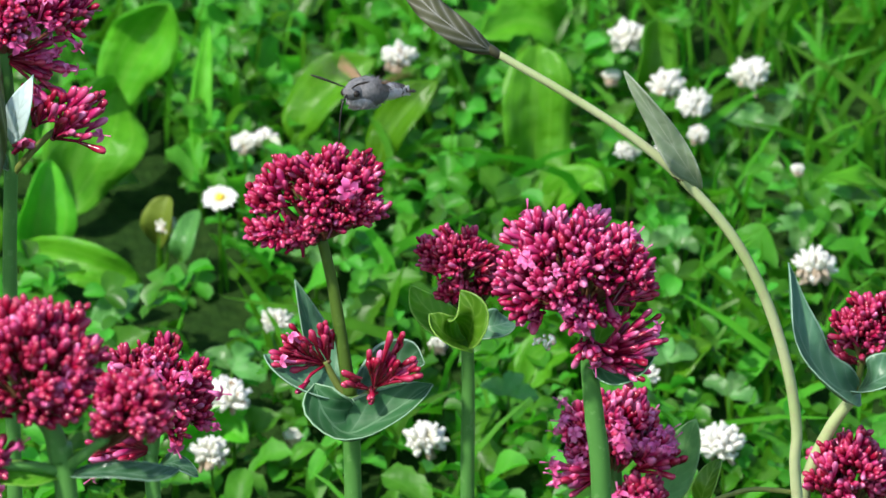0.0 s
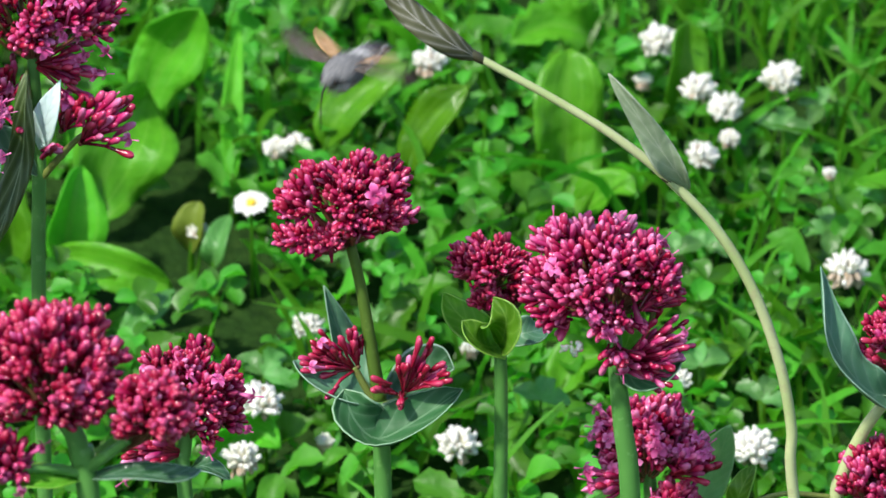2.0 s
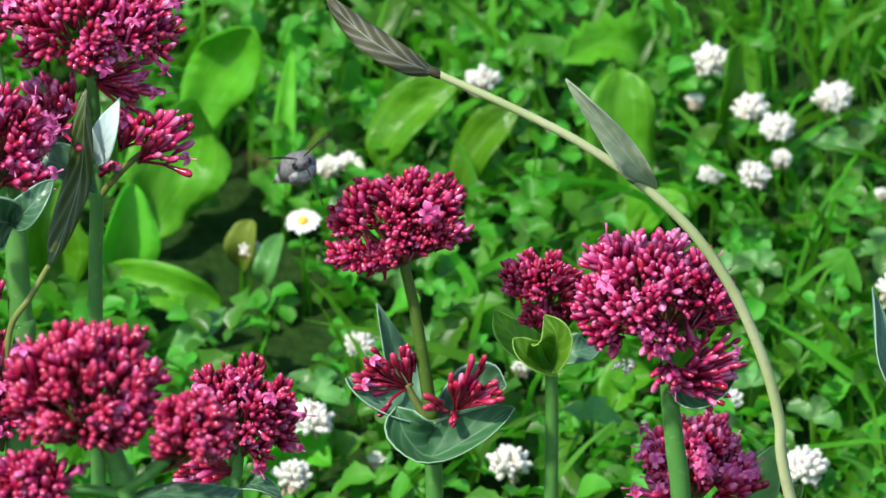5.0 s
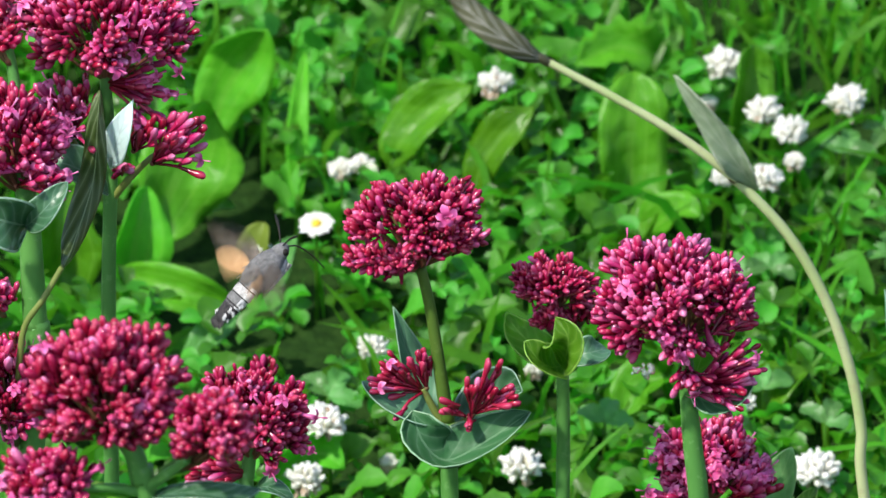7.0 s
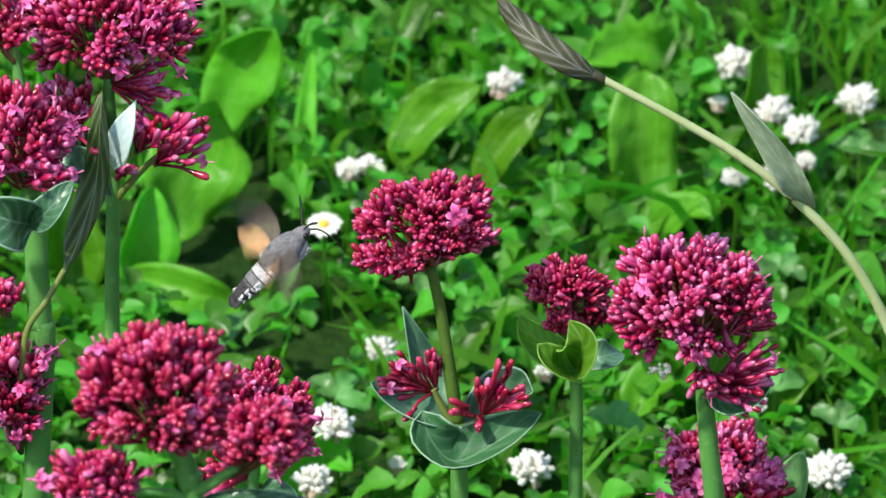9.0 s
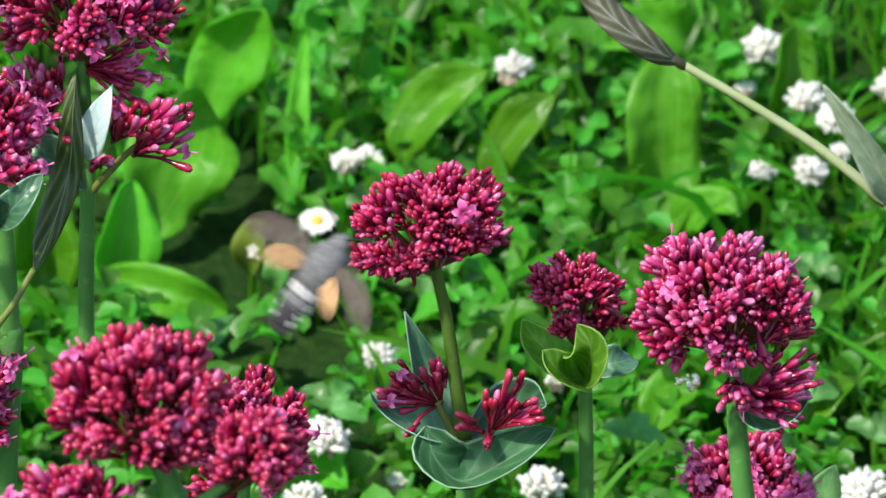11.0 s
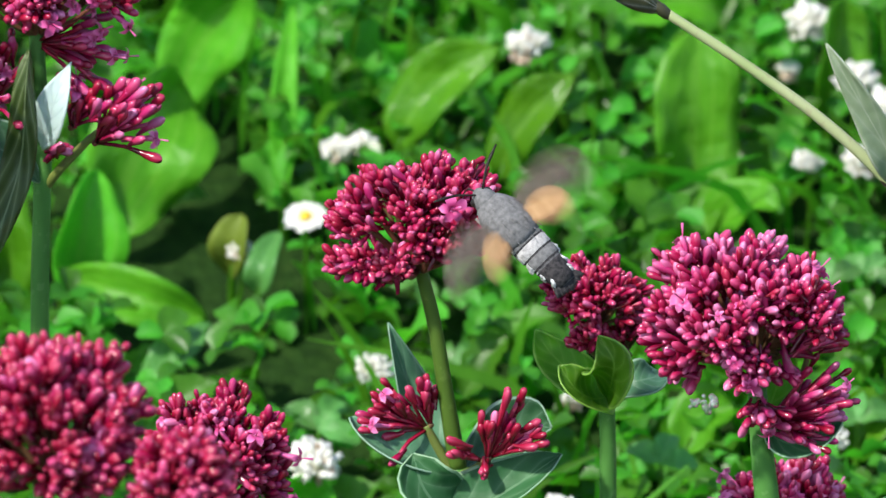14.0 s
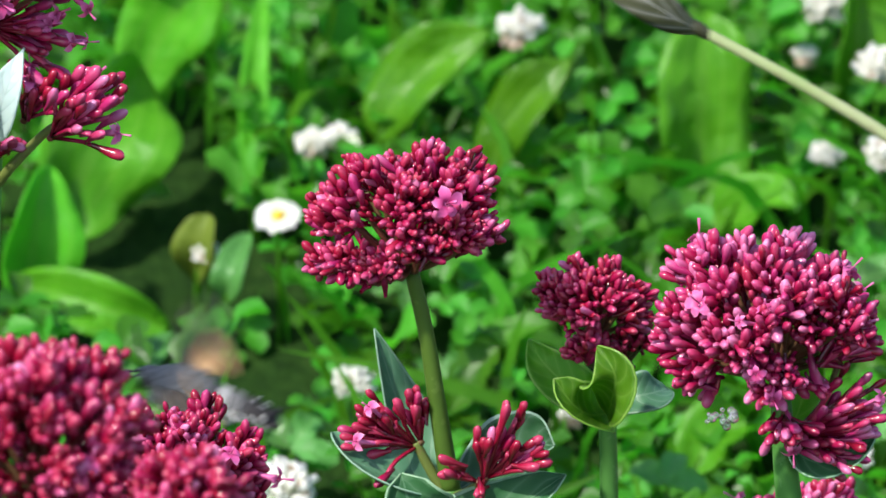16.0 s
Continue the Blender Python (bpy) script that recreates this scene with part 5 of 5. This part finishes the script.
def lawn_leaves_toothed():
    toothed_trio((-0.0950, 0.3396, 0.1185), 0.014, 0.2)
    toothed_trio((-0.0458, 0.3789, 0.1283), 0.011, 1.3)
    toothed_trio((0.1430, 0.5335, 0.1668), 0.012, 0.6)
    toothed_trio((0.1613, 0.5521, 0.1715), 0.010, 2.0)
    toothed_trio((0.0918, 0.4335, 0.1419), 0.012, 1.0)
    toothed_trio((0.1061, 0.4389, 0.1433), 0.010, 0.1)
    toothed_trio((0.1632, 0.4515, 0.1464), 0.012, 2.4)
    toothed_trio((0.1007, 0.3461, 0.1202), 0.013, 0.9)
    toothed_trio((0.1871, 0.4740, 0.1520), 0.013, 0.4)
    toothed_trio((-0.0213, 0.3374, 0.1180), 0.011, 1.9)
    toothed_trio((0.0294, 0.3201, 0.1137), 0.012, 0.5)
    toothed_trio((-0.0578, 0.4344, 0.1422), 0.011, 2.6)
    toothed_trio((-0.0817, 0.4886, 0.1557), 0.010, 1.1)
    toothed_trio((0.1282, 0.3201, 0.1137), 0.012, 0.3)


def lawn_herbs():
    rng = random.Random(79)
    bm = bmesh.new()
    for k in range(1300):
        x, y = (rng.uniform(-0.30, 0.36), rng.uniform(0.2, 0.95)) if k < 1180 else (rng.uniform(-0.7, 0.7), rng.uniform(-0.3, 1.3))
        a = Vector((x, y, ground_z(x, y) + rng.uniform(0.008, 0.03)))
        ln, w = rng.uniform(0.012, 0.034), rng.uniform(0, 6.28)
        d = Vector((math.cos(w), math.sin(w), rng.uniform(0.3, 1.3))).normalized()
        if not free(a + d * ln * 0.5) or not free(a + d * ln) or rng.random() < 0.7 * hollow(x, y):
            continue
        face = Vector((-d.x * 0.5 + rng.gauss(0, 0.2), -d.y * 0.5 - 0.35, 0.8))
        blade(bm, [a, a + d * ln * 0.5 + Vector((0, 0, 0.003)), a + d * ln], ln * rng.uniform(0.4, 0.7), face, 0.3, 10, 4, (0.55, 0.7), 0.25, 0.16 if k % 2 else 0.0, k, 0.2)
    ob = part("herb_leaves", bm, HERB, None)
    tagged(ob, "soft rounded green herb leaves between the clover", "herbs", kind="stuff")


lawn_things()
lawn_leaves_toothed()
lawn_herbs()
lawn_leaves()
lawn_grass()


# ---- what moves ----
def motions():
    # sway of the stems: seconds, degrees of lean, millimetres of lift
    sway = {
        "A": [(0.0, 0.08, 0.1), (0.5, 0.04, -0.2), (1.0, -0.13, 0.0), (1.5, -0.34, -0.1), (2.0, -0.16, -0.0), (2.5, -0.06, -0.2), (3.0, -0.07, -0.2), (3.5, -0.23, 0.2), (4.0, -0.17, 0.4), (6.5, 0.17, 0.1), (7.0, 0.26, -0.3), (7.5, 0.11, -0.3), (8.0, -0.21, 0.7), (8.5, 0.14, 0.5), (11.0, 0.60, -0.3), (11.5, 0.13, -0.6), (12.0, -0.34, 0.3), (12.5, 0.03, 0.6), (13.0, 0.49, 0.1), (13.5, 0.13, -0.3), (14.0, -0.31, -1.0), (14.5, -0.25, -0.1), (15.0, 0.05, 0.3), (15.5, 0.22, 0.1), (16.0, 0.19, -0.1)],
        "B": [(0.0, -0.01, 0.8), (0.5, 0.07, -0.0), (1.0, -0.06, -0.1), (1.5, -0.43, 0.4), (2.0, -0.43, 0.0), (2.5, -0.19, -0.0), (3.0, -0.26, -0.0), (3.5, -0.62, 0.5), (4.0, -0.51, 0.8), (6.5, 0.03, -0.0), (7.0, 0.24, -0.4), (7.5, 0.00, -0.1), (8.0, 0.25, 0.4), (8.5, 0.54, 0.3), (11.0, 1.14, -0.4), (11.5, 0.62, -1.6), (12.0, -0.13, -0.4), (12.5, 0.25, 1.3), (13.0, 0.81, -0.3), (13.5, 0.50, -1.9), (14.0, -0.29, -0.8), (14.5, -0.19, -0.0), (15.0, -0.15, -0.7), (15.5, 0.00, -0.2), (16.0, 0.12, -0.1)],
        "C": [(0.0, 0.09, 0.7), (0.5, 0.34, -0.3), (1.0, 0.31, -0.4), (1.5, 0.22, -0.0), (2.0, 0.19, -0.3), (2.5, 0.32, -0.1), (3.0, 0.27, -0.4), (3.5, 0.04, -0.4), (4.0, 0.25, 0.3), (6.5, -0.07, 0.4), (7.0, 0.00, 0.5), (7.5, 0.00, 0.3), (8.0, 0.32, 0.4), (8.5, 0.43, -0.4), (11.0, -0.17, 0.2), (11.5, -0.13, 0.7), (12.0, -0.42, 0.3), (12.5, -0.14, -0.0), (13.0, -0.04, 0.3), (13.5, -0.17, 0.1), (14.0, -0.20, -0.2), (14.5, -0.05, -0.3), (15.0, -0.05, -0.5), (15.5, -0.31, -0.4), (16.0, -0.26, -0.1)],
        "E": [(0.0, 0.18, -2.0), (0.5, -0.39, -0.6), (1.0, -0.52, -0.3), (1.5, -0.34, 0.4), (2.0, -0.37, 0.0), (2.5, -0.86, -0.9), (3.0, -0.95, 0.4), (3.5, -0.89, 1.2), (4.0, -1.41, 0.2), (6.5, -0.24, -1.4), (7.0, -0.63, 0.4), (7.5, -0.74, 0.7), (8.0, -0.02, -0.5), (8.5, 1.26, -2.2), (11.0, 2.02, -1.5), (11.5, 1.33, -0.0), (12.0, 1.29, -0.3), (12.5, 1.82, -0.8), (13.0, 1.82, 0.3), (13.5, 0.91, 2.4), (14.0, 0.26, -0.1), (14.5, 0.40, -0.9), (15.0, 1.34, 0.5), (15.5, 2.06, 2.5), (16.0, 2.06, 1.3)],
        "F": [(0.0, 0.00, -1.5), (0.5, 0.14, -0.2), (1.0, 0.00, -0.0), (1.5, -0.07, 0.1), (2.0, 0.01, -0.2), (2.5, -0.27, -0.4), (3.0, -0.39, -0.0), (3.5, -0.43, 0.2), (4.0, -0.21, 0.0), (6.5, 0.16, -0.8), (7.0, -0.05, -0.4), (7.5, -0.12, -0.2), (8.0, -0.12, 0.0), (8.5, -0.33, -0.0), (11.0, 0.17, -0.1), (11.5, 0.00, -0.2), (12.0, 0.01, 0.3), (12.5, 0.20, 0.3), (13.0, 0.35, 0.5), (13.5, 0.54, -0.4), (14.0, -0.00, 0.1), (14.5, -0.16, 0.8), (15.0, 0.39, 1.1), (15.5, 0.87, 1.2), (16.0, 0.69, 1.4)],
        "G": [(0.0, -0.15, 0.0), (0.5, -0.07, -0.4), (1.0, -0.22, 0.0), (1.5, -0.47, 0.5), (2.0, -0.36, 0.3), (2.5, -0.17, 0.1), (3.0, -0.43, -0.1), (3.5, -0.54, 0.3), (4.0, -0.11, 0.2), (6.5, 0.10, 0.2), (7.0, 0.06, 0.5), (7.5, -0.17, 0.3), (8.0, -0.17, 0.3), (8.5, -0.17, 0.1), (11.0, 0.01, 0.0), (11.5, 0.01, -0.3), (12.0, -0.01, -0.5), (12.5, 0.09, -0.3), (13.0, 0.45, -0.4), (13.5, 0.60, -0.6), (14.0, 0.21, -1.1), (14.5, -0.02, -0.9), (15.0, 0.41, -0.6), (15.5, 0.84, -1.6), (16.0, 0.64, -2.0)],
        "H": [(0.0, 0.00, 0.7), (0.5, -0.12, 0.2), (1.0, 0.10, -0.2), (1.5, 0.18, -0.2), (2.0, 0.27, -0.0), (2.5, 0.40, -0.1), (3.0, 0.48, -0.6), (3.5, 0.30, -0.4), (4.0, -0.01, -0.0), (6.5, -0.31, 0.0), (7.0, 0.01, 0.1), (7.5, -0.01, 0.3), (8.0, -0.05, -0.2), (8.5, 0.05, -0.5), (11.0, -0.40, 0.5), (11.5, -0.75, 0.9), (12.0, -0.48, 1.1), (12.5, -0.41, 0.5), (13.0, -0.66, 0.8), (13.5, -0.64, 0.8), (14.0, -0.63, 0.8), (14.5, -0.61, 0.7), (15.0, -0.60, 0.7), (15.5, -0.58, 0.7), (16.0, -0.57, 0.7)],
        "N": [(0.0, -0.00, -1.2), (0.5, -0.00, -1.2), (1.0, -0.00, -1.2), (1.5, -0.00, -1.2), (2.0, -0.00, -1.2), (2.5, -0.00, -1.2), (3.0, -0.00, -1.2), (3.5, -0.00, -1.2), (4.0, -0.00, -1.2), (6.5, 0.05, -0.0), (7.0, 0.10, -0.6), (7.5, -0.15, 0.0), (8.0, -0.15, 0.3), (8.5, -0.04, 0.2), (11.0, 0.21, -0.5), (11.5, 0.21, -0.5), (12.0, 0.20, -0.5), (12.5, 0.20, -0.5), (13.0, 0.20, -0.5), (13.5, 0.19, -0.5), (14.0, 0.19, -0.4), (14.5, 0.18, -0.4), (15.0, 0.18, -0.4), (15.5, 0.17, -0.4), (16.0, 0.17, -0.4)],
    }
    for key, rows in sway.items():
        o = PLANTS[key].location.copy()
        walk(PLANTS[key], [(t, pose(o.x, o.y, o.z + lift * 0.001, 0, lean, 0)) for t, lean, lift in rows])
    walk(STALK_THING, [
        (0.0, pose(0.1700, -0.0600, -0.0200, 0, -0.00, 0)),
        (0.5, pose(0.1663, -0.0600, -0.0127, 0, 0.37, 0)),
        (1.0, pose(0.1578, -0.0600, -0.0109, 0, 1.69, 0)),
        (1.5, pose(0.1594, -0.0600, -0.0155, 0, 0.63, 0)),
        (2.0, pose(0.1602, -0.0600, -0.0170, 0, -1.29, 0)),
        (2.5, pose(0.1562, -0.0600, -0.0140, 0, -2.67, 0)),
        (3.0, pose(0.1547, -0.0600, -0.0102, 0, -4.07, 0)),
        (3.5, pose(0.1601, -0.0600, -0.0023, 0, -5.47, 0)),
        (4.0, pose(0.1536, -0.0600, -0.0032, 0, -4.87, 0)),
        (6.3, pose(0.1746, -0.0600, 0.0026, 0, -7.69, 0)),
        (6.5, pose(0.1793, -0.0600, 0.0015, 0, -7.03, 0)),
        (7.0, pose(0.1661, -0.0600, -0.0064, 0, -2.05, 0)),
        (7.5, pose(0.1497, -0.0600, -0.0159, 0, 3.26, 0)),
        (8.0, pose(0.1489, -0.0600, -0.0165, 0, 3.44, 0)),
        (8.5, pose(0.1807, -0.0600, -0.0133, 0, -2.27, 0)),
        (10.8, pose(0.1917, -0.0600, -0.0207, 0, -1.48, 0)),
        (11.0, pose(0.1916, -0.0600, -0.0215, 0, 0.17, 0)),
        (11.5, pose(0.2311, -0.0600, -0.0197, 0, 0.54, 0)),
        (12.0, pose(0.2591, -0.0600, -0.0134, 0, -0.40, 0)),
        (12.5, pose(0.2711, -0.0600, -0.0207, 0, -0.99, 0)),
        (13.0, pose(0.2649, -0.0600, -0.0112, 0, -0.51, 0)),
        (13.5, pose(0.1977, -0.0600, -0.0038, 0, 2.51, 0)),
        (14.0, pose(0.1535, -0.0600, -0.0198, 0, 2.89, 0)),
        (14.5, pose(0.1905, -0.0600, -0.0065, 0, -6.72, 0)),
        (15.0, pose(0.1857, -0.0600, -0.0014, 0, -6.63, 0)),
        (15.5, pose(0.1746, -0.0600, -0.0137, 0, -3.38, 0)),
        (16.0, pose(0.1987, -0.0600, -0.0215, 0, -1.88, 0)),
    ])
    walk(MOTH, [
        (0.00, pose(-0.0287, 0.0000, 0.3699, 14.7, 4.7, 147.5)),
        (0.40, pose(-0.0303, 0.0000, 0.3631, 19.9, 4.4, 148.1)),
        (0.60, pose(-0.0293, 0.0000, 0.3638, 11.6, 4.7, 145.2)),
        (1.00, pose(-0.0319, 0.0000, 0.3652, 21.8, 1.4, 151.3)),
        (1.50, pose(-0.0310, 0.0000, 0.3612, 35.7, -5.2, 132.9)),
        (1.80, pose(-0.0379, 0.0000, 0.3919, -6.0, -4.3, 141.4)),
        (2.00, pose(-0.0509, 0.0000, 0.3834, -4.7, -3.6, 149.3)),
        (2.20, pose(-0.0689, 0.0000, 0.3637, 36.0, -0.5, 170.4)),
        (2.40, pose(-0.0787, 0.0000, 0.3679, 32.2, -0.4, 172.3)),
        (2.60, pose(-0.0883, 0.0000, 0.3758, 6.1, 1.7, -163.1)),
        (3.00, pose(-0.0795, 0.0000, 0.3591, 42.4, 15.2, -171.0)),
        (3.50, pose(-0.0853, 0.0000, 0.3642, 13.6, 15.8, -170.9)),
        (4.00, pose(-0.0829, 0.0000, 0.3628, 13.6, 15.7, -171.5)),
        (4.20, pose(-0.0770, 0.0000, 0.3608, 13.3, 15.8, -171.2)),
        (5.20, pose(-0.1024, -0.0100, 0.3430, 32.8, 16.3, -151.0)),
        (6.30, pose(-0.1243, -0.0200, 0.3134, 50.6, 3.2, -73.8)),
        (6.50, pose(-0.1287, -0.0200, 0.3171, 36.4, 6.6, -76.9)),
        (6.70, pose(-0.1268, -0.0200, 0.3161, 27.6, 10.2, -80.3)),
        (7.00, pose(-0.1190, -0.0200, 0.3042, 44.4, -1.1, -69.8)),
        (7.40, pose(-0.1194, -0.0200, 0.3025, 52.6, -1.8, -69.2)),
        (7.70, pose(-0.1207, -0.0200, 0.3021, 52.6, -0.5, -70.4)),
        (8.00, pose(-0.1212, -0.0200, 0.2998, 49.2, 7.4, -63.2)),
        (8.40, pose(-0.1237, -0.0200, 0.3099, 45.2, 5.4, -75.8)),
        (8.70, pose(-0.1175, -0.0200, 0.3124, 44.2, 4.8, -75.3)),
        (10.80, pose(-0.1065, -0.0300, 0.3164, 52.4, 6.0, -61.7)),
        (11.00, pose(-0.0931, -0.0350, 0.3119, 61.9, 26.4, -37.5)),
        (11.20, pose(-0.0584, -0.0400, 0.3057, 60.9, -8.9, 4.9)),
        (11.40, pose(-0.0466, -0.0400, 0.3094, 61.4, -18.2, 9.7)),
        (11.60, pose(-0.0499, -0.0400, 0.3147, 54.2, -5.8, 4.2)),
        (11.80, pose(-0.0473, -0.0400, 0.3163, 54.9, -0.6, 1.0)),
        (12.00, pose(-0.0345, -0.0400, 0.3227, 52.8, -20.6, 20.3)),
        (12.20, pose(-0.0224, -0.0400, 0.3276, 51.6, -21.8, 27.3)),
        (12.50, pose(-0.0149, -0.0400, 0.3321, 48.2, -32.7, 35.8)),
        (12.80, pose(-0.0146, -0.0400, 0.3322, 46.2, -28.6, 32.3)),
        (13.10, pose(-0.0126, -0.0400, 0.3325, 44.7, -33.4, 36.5)),
        (13.40, pose(-0.0122, -0.0400, 0.3323, 44.2, -34.0, 37.0)),
        (13.70, pose(-0.0179, -0.0400, 0.3308, 45.6, -32.1, 35.3)),
        (14.00, pose(-0.0197, -0.0400, 0.3303, 46.3, -31.6, 34.9)),
        (14.30, pose(-0.0177, -0.0400, 0.3316, 43.2, -34.4, 37.4)),
        (14.50, pose(-0.0156, -0.0400, 0.3331, 44.6, -34.4, 37.3)),
        (14.60, pose(-0.0126, -0.0400, 0.3357, 39.6, -29.7, 33.2)),
        (14.70, pose(-0.0102, -0.0400, 0.3419, 48.1, -11.5, 20.5)),
        (14.80, pose(-0.0007, -0.0400, 0.3535, 43.8, -19.1, 35.0)),
        (14.90, pose(0.0092, -0.0400, 0.3674, 10.4, -30.1, 71.5)),
        (15.00, pose(0.0133, -0.0400, 0.3768, 0.1, -33.3, 90.5)),
        (15.10, pose(0.0128, -0.0400, 0.3789, -2.8, -25.2, 92.8)),
        (15.20, pose(-0.0052, -0.0350, 0.3655, -3.1, -4.1, 92.0)),
        (15.30, pose(-0.0206, -0.0300, 0.3609, 4.7, 3.1, 89.2)),
        (15.40, pose(-0.0317, -0.0300, 0.3592, 5.0, 3.1, 89.1)),
        (15.50, pose(-0.0431, -0.0300, 0.3567, 5.5, -2.0, 88.5)),
        (15.60, pose(-0.0609, -0.0350, 0.3465, -20.7, -13.0, 103.2)),
        (15.70, pose(-0.0751, -0.0300, 0.3298, -23.3, -12.5, 104.7)),
        (15.80, pose(-0.0883, -0.0200, 0.2976, -4.7, -9.2, 93.1)),
        (15.90, pose(-0.0999, 0.0000, 0.2721, 9.8, -9.2, 85.6)),
        (16.00, pose(-0.1137, 0.0200, 0.2572, 19.3, -12.6, 79.3)),
    ])
    # wing beat
    for wing, side, kind in WINGS:
        at, lag = wing.location.copy(), 0.0 if kind == "forewing" else 0.4
        rows = []
        for n in range(481):
            beat = math.sin(2 * math.pi * 4 / 15 * n + lag)
            rows.append((n / 30, pose(at.x, at.y, at.z, 0, -side * (12 + 50 * beat), side * (-10 + (22 if kind == "forewing" else 30) * beat))))
        walk(wing, rows)


motions()
